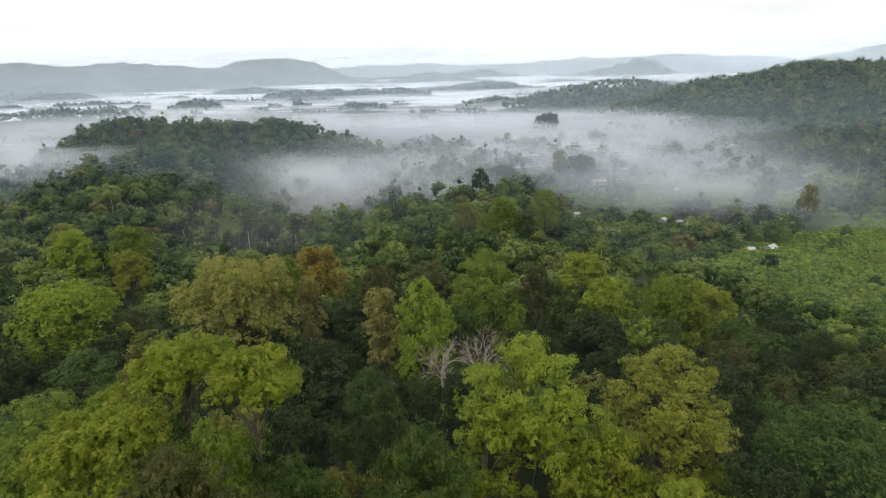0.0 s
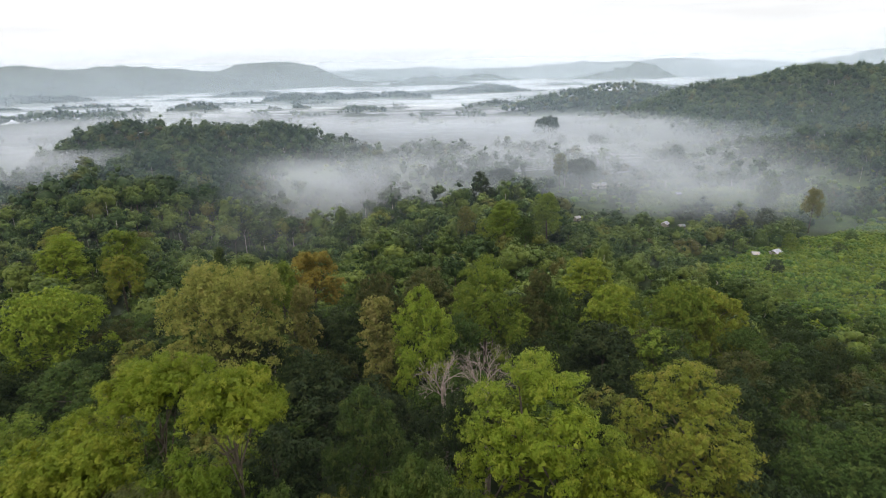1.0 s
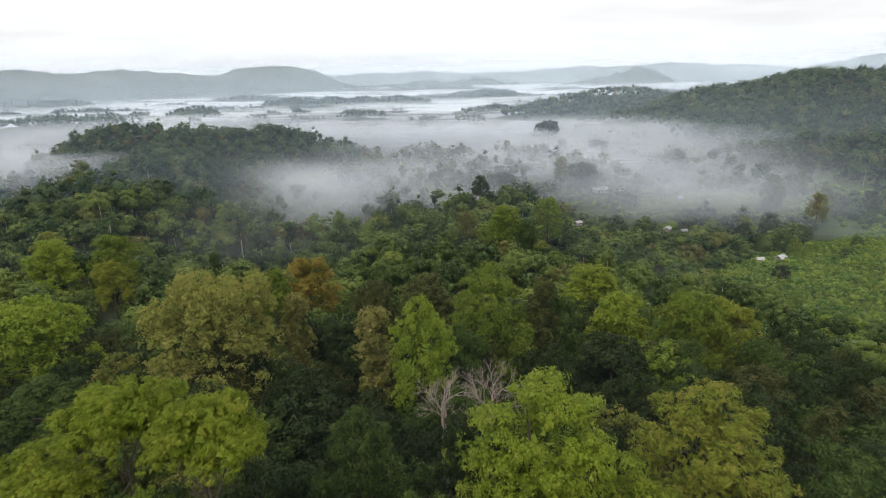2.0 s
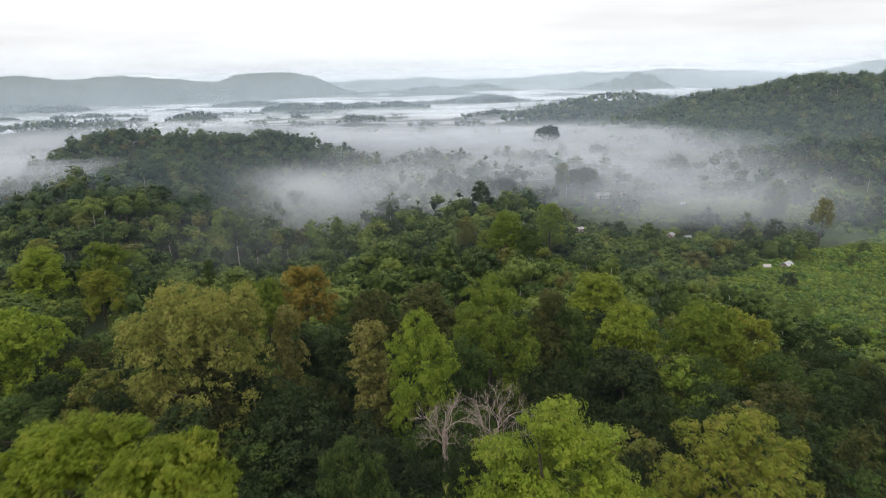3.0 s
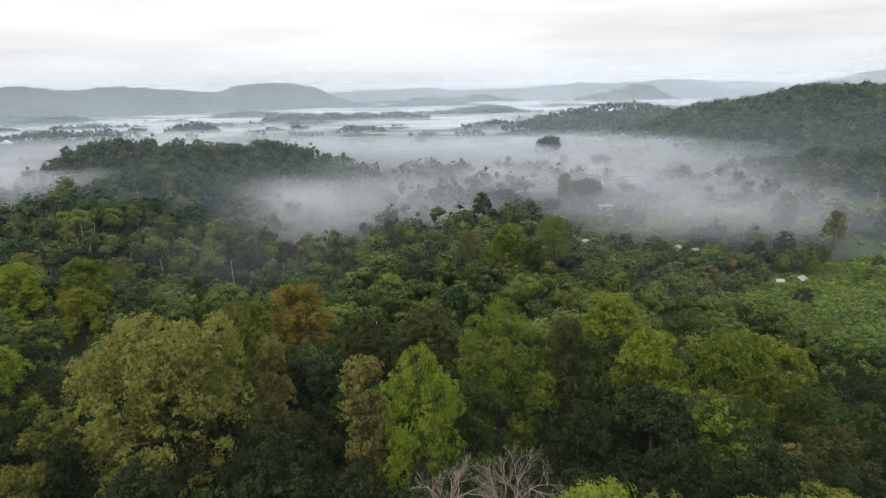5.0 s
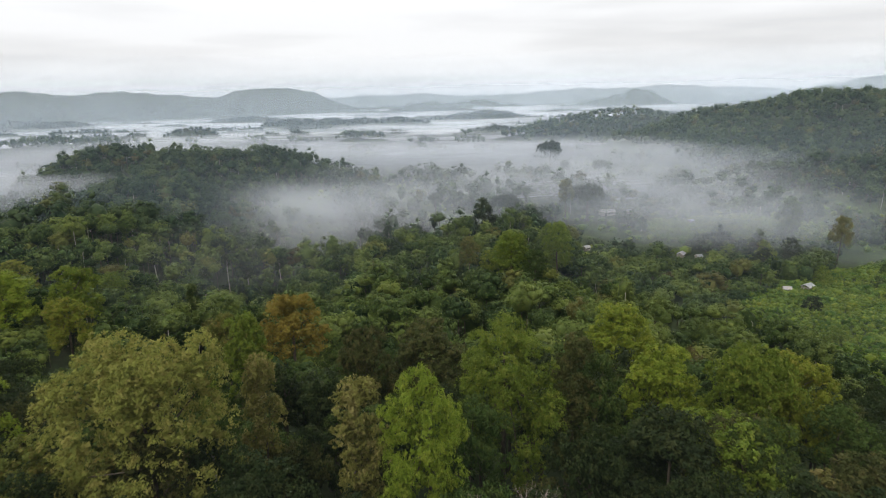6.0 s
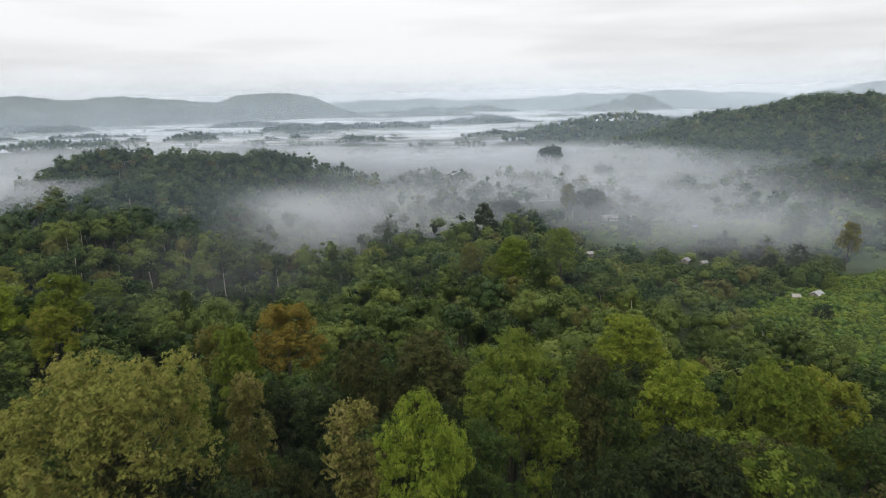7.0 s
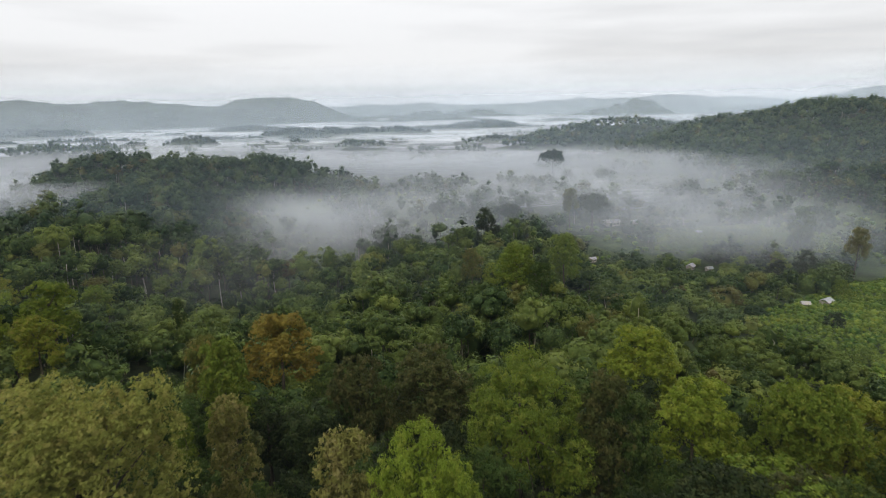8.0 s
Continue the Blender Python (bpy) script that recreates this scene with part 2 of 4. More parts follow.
def land(x, y):
    x, y = np.asarray(x, float), np.asarray(y, float)
    z = valley(x, y)
    near = np.interp(y, [-400, -60, 0, 45, 80, 110, 150, 200, 260, 330], [30, 54, 57, 55, 50, 41, 33, 26, 10, -60])
    fall = 1 - 0.62 * np.clip((x - 35) / 120, 0, 1) - 0.25 * np.clip((-x - 60) / 200, 0, 1)
    z = np.maximum(z, np.where(near > 0, near * fall, near))
    z = z + bump_at(x, y, -128, 165, 50, 45, 10)
    # the knoll ahead, and the hollows beside it
    z = z - bump_at(x, y, -85, 262, 46, 32, 9) - bump_at(x, y, -80, 405, 48, 80, 9)
    z = z + bump_at(x, y, 12, 290, 55, 60, 6) + bump_at(x, y, 22, 355, 30, 34, 8)
    # the flat-topped hill and the spur that leads up to it
    z = z + plateau(x, y, -250, 600, 135, 65, 26) + bump_at(x, y, -330, 600, 40, 50, 10) + bump_at(x, y, -150, 585, 35, 45, 5)
    z = z + bump_at(x, y, -216, 430, 48, 90, 24) + bump_at(x, y, -190, 320, 62, 60, 17) + bump_at(x, y, -155, 262, 32, 40, 9)
    # the long ridge across the valley
    z = z + bump_at(x, y, 455, 775, 115, 130, 54) + bump_at(x, y, 620, 840, 130, 150, 55) + bump_at(x, y, 440, 1000, 110, 150, 46)
    z = z + bump_at(x, y, 340, 1230, 185, 60, 50) + bump_at(x, y, 410, 540, 110, 130, 16) + bump_at(x, y, 900, 800, 260, 300, 22)
    # long low crests between the ridges
    lift = np.interp(y, [1150, 1500, 3000, 4200], [0, 19, 31, 34])
    z = z + lift * np.clip(ripple(0.22 * x + 300, y, 330, 31), 0, 1) * (0.75 + 0.25 * ripple(x, y, 160, 32))
    rough = 1 + 0.35 * ripple(x, y, 210, 12)
    for cx, cy, sx, sy, h in RIDGES:
        z = z + 0.92 * h * np.exp(-((x - cx) / (1.5 * sx)) ** 4 - ((y - cy) / sy) ** 2) * rough
    for cx, cy, sx, sy, h in RANGES:
        z = z + bump_at(x, y, cx, cy, sx, sy, h) * (1 + 0.08 * ripple(x, y, 520, 13) + 0.025 * ripple(x, y, 130, 14))
    r = np.hypot(x, y)
    z = z + 1.6 * ripple(x, y, 60, 3) * np.clip((r - 40) / 200, 0.15, 1) + 2.2 * ripple(x, y, 95, 6) * np.clip((r - 1800) / 900, 0, 1) + 3.5 * ripple(x, y, 420, 4) * np.clip((r - 700) / 900, 0, 1)
    return z


def in_clearing(x, y):
    """The fields of low growth by the houses, and a small one on the left hill."""
    w = 7 * ripple(x, y, 45, 8)
    a = (x > 102 + 0.21 * (237 - y) + w) & (y < 252 + 0.63 * (x - 118) + w) & (y > 118) & (x < 340)
    b = ((x - 190) / 62) ** 2 + ((y - 405) / 40) ** 2 + 0.3 * ripple(x, y, 40, 9) < 1
    c = ((x + 232) / 28) ** 2 + ((y - 410) / 16) ** 2 + 0.3 * ripple(x, y, 30, 10) < 1
    return a | b | c


def mesh_from(name, verts, quads=None, tris=None):
    me = bpy.data.meshes.new(name)
    loops, starts, n = [], [], 0
    if quads is not None and len(quads):
        loops.append(np.asarray(quads).ravel())
        starts.append(np.arange(len(quads)) * 4)
        n = len(quads) * 4
    if tris is not None and len(tris):
        loops.append(np.asarray(tris).ravel())
        starts.append(n + np.arange(len(tris)) * 3)
    loops, starts = np.concatenate(loops).astype(np.int32), np.concatenate(starts).astype(np.int32)
    me.vertices.add(len(verts))
    me.vertices.foreach_set("co", np.asarray(verts, np.float32).ravel())
    me.loops.add(len(loops))
    me.loops.foreach_set("vertex_index", loops)
    me.polygons.add(len(starts))
    me.polygons.foreach_set("loop_start", starts)
    me.update(calc_edges=True)
    me.validate()
    return me


def smooth(me):
    me.polygons.foreach_set("use_smooth", np.ones(len(me.polygons), bool))
    return me


def with_values(me, key, values):
    at = me.attributes.new(key, "FLOAT", "POINT")
    at.data.foreach_set("value", np.asarray(values, np.float32))
    return me


def polar(r0, r1, nr, a0, a1, na):
    """A fan-shaped grid of x, y round the origin (0 degrees: ahead), and its quads."""
    rr, aa = np.meshgrid(np.geomspace(r0, r1, nr), np.radians(np.linspace(a0, a1, na)), indexing="ij")
    idx = np.arange(nr * na).reshape(nr, na)
    q = np.stack([idx[:-1, :-1], idx[:-1, 1:], idx[1:, 1:], idx[1:, :-1]], -1).reshape(-1, 4)[:, ::-1]
    return (rr * np.sin(aa)).ravel(), (rr * np.cos(aa)).ravel(), q


def build_ground():
    """One sheet out to the horizon, finer ahead than behind."""
    r = np.concatenate([np.geomspace(3, 400, 64), np.arange(416, 1500, 16), np.arange(1500, 4961, 34)])
    a = np.radians(np.concatenate([np.linspace(-47, 47, 300), np.linspace(51, 309, 50)]))
    rr, aa = np.meshgrid(r, a, indexing="ij")
    n, m = rr.shape
    idx = np.arange(n * m).reshape(n, m)
    idx = np.concatenate([idx, idx[:, :1]], 1)
    q = np.stack([idx[:-1, :-1], idx[:-1, 1:], idx[1:, 1:], idx[1:, :-1]], -1).reshape(-1, 4)[:, ::-1]
    x, y = np.append((rr * np.sin(aa)).ravel(), 0), np.append((rr * np.cos(aa)).ravel(), 0)
    cap = np.array([[n * m, (k + 1) % m, k] for k in range(m)])
    me = smooth(mesh_from("ground", np.stack([x, y, land(x, y)], 1), q, cap))
    open_land = np.clip((10 - (land(x, y) - valley(x, y))) / 4, 0, 1) * np.clip((y - 300) / 60, 0, 1) * np.clip((1150 - y) / 150, 0, 1)
    with_values(me, "pasture", np.maximum(open_land, in_clearing(x, y)))
    me.materials.append(FOREST_FLOOR)
    tagged(new("ground", me), "dark damp forest floor rolling down into a broad valley", "ground", kind="structure")


build_ground()

# ------------------------------------------------------------ foliage


def unit(v):
    return v / np.maximum(np.linalg.norm(v, axis=-1, keepdims=True), 1e-6)


def sprigs(rs, centres, normals, size, droop=0.25, unruly=0.55, single=False):
    """One small bent leaf spray (a kite of two faces) at each centre."""
    n = len(centres)
    nrm = unit(normals + rs.normal(0, unruly, (n, 3)))
    t = unit(np.cross(nrm, rs.normal(0, 1, (n, 3))))
    t = unit(t - np.array([0, 0, droop]))
    b = np.cross(nrm, t)
    s = size * rs.uniform(0.65, 1.35, (n, 1))
    p0, p2 = centres - t * s * 0.5, centres + t * s * 0.6
    p1, p3 = centres + b * s * 0.36 - nrm * s * 0.12, centres - b * s * 0.36 - nrm * s * 0.12
    if single:
        return np.stack([p0 + b * s * 0.3, p2, p0 - b * s * 0.45], 1).reshape(-1, 3), np.arange(3 * n).reshape(-1, 3)
    v = np.stack([p0, p1, p2, p3], 1).reshape(-1, 3)
    i = np.arange(n)[:, None] * 4
    return v, np.concatenate([i + [0, 1, 2], i + [0, 2, 3]], 1).reshape(-1, 3)


def ico(level):
    bm = bmesh.new()
    bmesh.ops.create_icosphere(bm, subdivisions=level, radius=1)
    v = np.array([tuple(p.co) for p in bm.verts])
    f = np.array([[p.index for p in q.verts] for q in bm.faces])
    bm.free()
    return v, f


ICO = {1: ico(1)}


class Heap:
    """Gathers pieces of one mesh."""

    def __init__(self):
        self.v, self.t, self.tone, self.n = [], [], [], 0

    def add(self, v, t, tone=0.0):
        self.v.append(v), self.t.append(t + self.n), self.tone.append(np.full(len(v), tone))
        self.n += len(v)

    def mesh(self, name, material=None):
        me = mesh_from(name, np.concatenate(self.v), tris=np.concatenate(self.t))
        with_values(me, "tone", np.concatenate(self.tone))
        if material:
            me.materials.append(material)
        return me


def tufted(heap, rs, c, r, leaf, tufts, per, tone=0.0, flat=0.75, far=False, droop=0.25, out=None):
    """Tufts of loose leaf sprays spread through and over a bough end round c; out: the way it faces."""
    shape = np.array([1, 1, flat])
    d = unit(rs.normal(0, 1, (tufts, 3)) + [0, 0, 0.4] + (0 if out is None else 0.8 * out))
    at = c + d * shape * r * rs.uniform(0.45, 1.0, (tufts, 1))
    tr = r * 1.15 / math.sqrt(tufts) * rs.uniform(0.7, 1.35, (tufts, 1))
    e = unit(rs.normal(0, 1, (tufts, per, 3)) + 0.8 * d[:, None] + [0, 0, 0.35])
    p = at[:, None] + e * tr[:, None] * rs.uniform(0.6, 1.1, (tufts, per, 1)) * [1, 1, 0.8]
    sv, st = sprigs(rs, p.reshape(-1, 3), (e + 0.45 * d[:, None] + [0, 0, 0.3]).reshape(-1, 3), leaf, droop, 0.3, far)
    heap.add(sv, st, tone)


def inner(heap, rs, c, r, flat, count, tone=0.0, size=0.7):
    """Large shaded leaf sprays inside a lobe, which close it against the light."""
    d = unit(rs.normal(0, 1, (count, 3)))
    v, t = sprigs(rs, c + d * np.array([1, 1, flat]) * r * rs.uniform(0.15, 0.62, (count, 1)), d, size * r, 0.2, 0.3, True)
    heap.add(v, t, tone)


def clump(heap, rs, c, r, leaf, count, tone=0.0, flat=0.75, away=None, heart=0.0):
    """A lobe of a far crown: single sprays that follow its rounded outside, some loose ones, and a closed inside."""
    shape = np.array([1, 1, flat])
    if heart:
        v, f = ICO[1]
        heap.add(c + v * shape * r * heart * rs.uniform(0.8, 1.1, (len(v), 1)), f, tone)
    else:
        inner(heap, rs, c, r, flat, 14, tone, 0.55)
    ph = rs.uniform(0, 6.28, 3)
    d = unit(rs.normal(0, 1, (count, 3)) + [0, 0, 0.35])
    swell = 0.13 * np.sin(4 * d[:, :1] + ph[0]) * np.cos(4 * d[:, 1:2] + ph[1]) + 0.1 * np.sin(9 * d[:, 2:] + 6 * d[:, :1] + ph[2])
    loose = np.where(rs.uniform(0, 1, (count, 1)) < 0.18, np.abs(rs.normal(0, 0.15, (count, 1))), rs.normal(0, 0.04, (count, 1)))
    p = c + d * shape * r * (0.82 + swell + loose)
    sv, st = sprigs(rs, p, d + [0, 0, 0.2] + (0 if away is None else 0.5 * away), leaf, 0.2, 0.17, True)
    heap.add(sv, st, tone)


def crown_points(rs, style, n, R, top, depth):
    """Where the boughs of a crown end, and how big each is."""
    pts = []
    for i in range(n):
        u, a = (i + rs.uniform(0, 1)) / n, i * 2.39996 + rs.uniform(-0.4, 0.4)
        if style == "dome":
            e = math.acos(1 - 1.5 * u)
            rad, z = R * 0.86 * math.sin(e), top - depth * 0.62 * (1 - math.cos(e)) * (1 + 0.2 * u)
        elif style == "umbrella":
            rad = R * 0.93 * math.sqrt(u)
            z = top - depth * (0.25 * u * u + 0.12 * math.sin(a * 3 + i)) - depth * 0.1
        elif style == "droop":
            rad = R * 0.88 * math.sqrt(min(1, u * 1.7))
            z = top - depth * (0.12 * (rad / R) ** 2 + 0.75 * max(0, u - 0.55) / 0.45)
            rad *= 1 - 0.35 * max(0, u - 0.6)
        elif style == "column":
            rad, z = R * (0.35 + 0.55 * rs.uniform()) * (0.55 + 0.45 * math.sin(u * 2.6)), top - depth * u
        else:  # ragged
            rad = R * 0.9 * math.sqrt(rs.uniform(0.05, 1))
            z = top - depth * (0.15 + 0.75 * rs.uniform() ** 1.3 + 0.25 * (rad / R) ** 2)
        k = rs.uniform(0.88, 1.08) * (1 + 0.13 * math.sin(2 * a + n) + 0.09 * math.sin(3 * a + 5 * u + 2 * n))
        pts.append(np.array([rad * k * math.cos(a), rad * k * math.sin(a), z - 0.05 * depth + rs.normal(0, 0.045 * depth)]))
    return pts


def crown(name, seed, style, R, top, depth, lobes, lobe_r, boughs, bough_r, leaf, tufts, per, single=False):
    """A crown of lobes; each lobe carries bough ends over its outer and upper side."""
    rs, heap = np.random.RandomState(seed), Heap()
    ends = crown_points(rs, style, lobes, R - 0.5 * lobe_r, top - 0.35 * lobe_r, depth)
    flat = dict(umbrella=0.5, droop=1.25, column=1.2).get(style, 0.85)
    for c in ends:
        s = rs.uniform(0.7, 1.25)
        away = unit(np.array([c[0], c[1], 0.6 * R]))
        n = max(3, int(boughs * s * s))
        inner(heap, rs, c, lobe_r * s, flat, 90, 0.5, 0.25)
        for d in unit(rs.normal(0, 0.75, (n, 3)) + 0.75 * away + [0, 0, 0.35]):
            p = c + d * np.array([1, 1, flat]) * lobe_r * s * rs.uniform(0.75, 1.08)
            tufted(heap, rs, p, bough_r * rs.uniform(0.7, 1.3), leaf, tufts, per, 0.5, 0.75 if flat < 1 else 1.3, single, 0.9 if flat > 1 else 0.3, d)
    mid = np.mean(ends, 0)
    inner(heap, rs, mid, 0.95 * R, 0.55 * depth / R, 420, 0.5, 0.11)
    v = np.concatenate(heap.v)
    k = R / np.percentile(np.hypot(v[:, 0], v[:, 1]), 97)
    drop = top - np.percentile(v[:, 2], 99.9)
    heap.v = [p * [k, k, 1] + [0, 0, drop] for p in heap.v]
    return heap.mesh(name), [c * [k, k, 1] + [0, 0, drop] for c in ends]


def tube(heap, path, radii, sides=6):
    path = [np.asarray(p, float) for p in path]
    rings = []
    for i, p in enumerate(path):
        d = unit(path[min(i + 1, len(path) - 1)] - path[max(i - 1, 0)])
        s = unit(np.cross(d, [0.31, 0.93, 0.17]))
        q = np.cross(d, s)
        a = np.arange(sides) * 2 * np.pi / sides
        rings.append(p + radii[i] * (np.cos(a)[:, None] * s + np.sin(a)[:, None] * q))
    v = np.concatenate(rings)
    t = []
    for k in range(len(path) - 1):
        for j in range(sides):
            a, b = k * sides + j, k * sides + (j + 1) % sides
            t += [[a, b, b + sides], [a, b + sides, a + sides]]
    heap.add(v, np.array(t))


def bole(name, seed, ends, top, depth, girth, limbs=9):
    """A tapered trunk with buttress flare and limbs that run to the bough ends."""
    rs, heap = np.random.RandomState(seed), Heap()
    h = top - 0.55 * depth
    path, rad = [], []
    for k in range(7):
        u = k / 6
        path.append([0.5 * math.sin(2.1 * u + seed), 0.5 * math.sin(1.7 * u + 2 * seed) * u, h * u])
        rad.append(girth * (1.0 - 0.55 * u + 0.9 * math.exp(-9 * u)))
    path[0][0] = path[0][1] = 0.0
    tube(heap, path, rad, 8)
    for c in [ends[i] for i in rs.permutation(len(ends))[:limbs]]:
        s = np.array(path[-1]) * [1, 1, rs.uniform(0.82, 1.0)]
        m = s + (c - s) * 0.5 + rs.normal(0, 0.35, 3) + [0, 0, 0.08 * np.linalg.norm(c - s)]
        tube(heap, [s, m, c], [girth * 0.32, girth * 0.2, girth * 0.06], 5)
    return smooth(heap.mesh(name))


def archetype(key, seed, style, R, top, depth, lobes, lobe_r, boughs, bough_r, leaf, tufts, per, girth=0.42, limbs=9, single=False):
    c, ends = crown("crown_" + key, seed, style, R, top, depth, lobes, lobe_r, boughs, bough_r, leaf, tufts, per, single)
    return c, bole("trunk_" + key, seed + 1, ends, top, depth, girth, limbs), R, top


KINDS = dict(
    # nearest trees: fine sprays
    dome_a=archetype("dome_a", 21, "dome", 7, 30, 14, 40, 2.0, 12, 0.85, 0.16, 8, 18),
    dome_b=archetype("dome_b", 22, "dome", 7, 30, 12, 28, 2.3, 13, 0.85, 0.16, 8, 18),
    spread=archetype("spread", 23, "umbrella", 8, 30, 8, 24, 2.3, 15, 0.85, 0.16, 8, 18),
    weep=archetype("weep", 24, "droop", 7, 30, 18, 36, 2.0, 12, 0.75, 0.22, 8, 11),
    # standing trees further down the slope
    dome_c=archetype("dome_c", 26, "dome", 7, 30, 14, 30, 2.3, 12, 0.95, 0.34, 7, 10, 0.42, 9, True),
    dome_d=archetype("dome_d", 27, "dome", 7, 30, 12, 26, 2.4, 12, 0.95, 0.34, 7, 10, 0.42, 9, True),
    table=archetype("table", 28, "umbrella", 8, 30, 8, 24, 2.5, 12, 0.95, 0.36, 7, 10, 0.42, 9, True),
    shaggy=archetype("shaggy", 29, "droop", 7, 30, 17, 36, 2.0, 11, 0.8, 0.33, 7, 9, 0.42, 9, True),
    pillar=archetype("pillar", 25, "column", 2.6, 28, 17, 24, 1.15, 9, 0.55, 0.3, 6, 8, 0.42, 9, True),
    kapok=archetype("kapok", 38, "dome", 12, 30, 7.5, 30, 2.4, 10, 1.3, 0.8, 5, 7, 0.9, 12, True),
    # round trees that are leafy nearly to the ground
    bushy=archetype("round", 37, "dome", 7, 16, 15, 26, 2.4, 9, 1.0, 0.6, 5, 6, 0.4, 6, True),
    # filling trees
    fill_a=archetype("fill_a", 31, "dome", 5, 24, 11, 14, 2.0, 9, 0.9, 0.34, 5, 9, 0.3, 6, True),
    fill_b=archetype("fill_b", 32, "ragged", 5, 24, 12, 15, 1.8, 9, 0.85, 0.34, 5, 9, 0.3, 6, True),
    fill_c=archetype("fill_c", 33, "droop", 4.6, 24, 13, 17, 1.5, 8, 0.75, 0.32, 5, 9, 0.3, 6, True),
    fill_d=archetype("fill_d", 34, "umbrella", 5.6, 24, 7, 13, 2.1, 10, 0.9, 0.34, 5, 9, 0.3, 7, True),
    fill_e=archetype("fill_e", 35, "column", 2.6, 24, 15, 17, 1.2, 7, 0.65, 0.32, 6, 8, 0.25, 5, True),
    pole=archetype("pole", 36, "dome", 3, 30, 6, 9, 1.4, 6, 0.8, 0.6, 3, 6, 0.34, 5, True),
)


def tree(kind, x, y, top, R, leaf, label, group, turn=0.0, bark=None, name="tree", foot=None):
    """A tree with its foot on the ground, its top at that height above the valley datum and a crown of radius R."""
    cm, tm, r0, h0 = KINDS[kind]
    g = float(land(x, y)) - 0.3 if foot is None else foot
    e = new(name)
    e.matrix_world = Matrix.LocRotScale((x, y, g), Euler((0, 0, turn)), None)
    k, rise = R / r0, top - g
    tall = min(max(rise / h0, k * 0.8), k * 1.25)
    for nm, me, mat, size, up in (("trunk", tm, bark or BARK_DARK, (k, k, rise / h0), 0.0), ("crown", cm, LEAVES[leaf], (k, k, tall), rise - h0 * tall)):
        if not me.materials:
            me.materials.append(None)
        o = new(nm, me)
        o.parent = e
        o.scale, o.location = size, (0, 0, up)
        o.material_slots[0].link = "OBJECT"
        o.material_slots[0].material = mat
    tagged(e, label, "tree", group)
    return e


LOOKS = dict(lime="bright yellow-green leafy rainforest tree", green="mid-green leafy rainforest tree", deep="dark green dense-leaved rainforest tree",
             olive="olive-green tree with browning leaf tips", gold="yellow-green rainforest tree with golden leaf tips", fresh="fresh green leafy rainforest tree", straw="pale straw-yellow tree draped with creepers",
             khaki="pale khaki-green rainforest tree with golden leaf tips", rust="orange-brown tree in dry autumnal leaf", brown="dull brown-green creeper-covered tree")
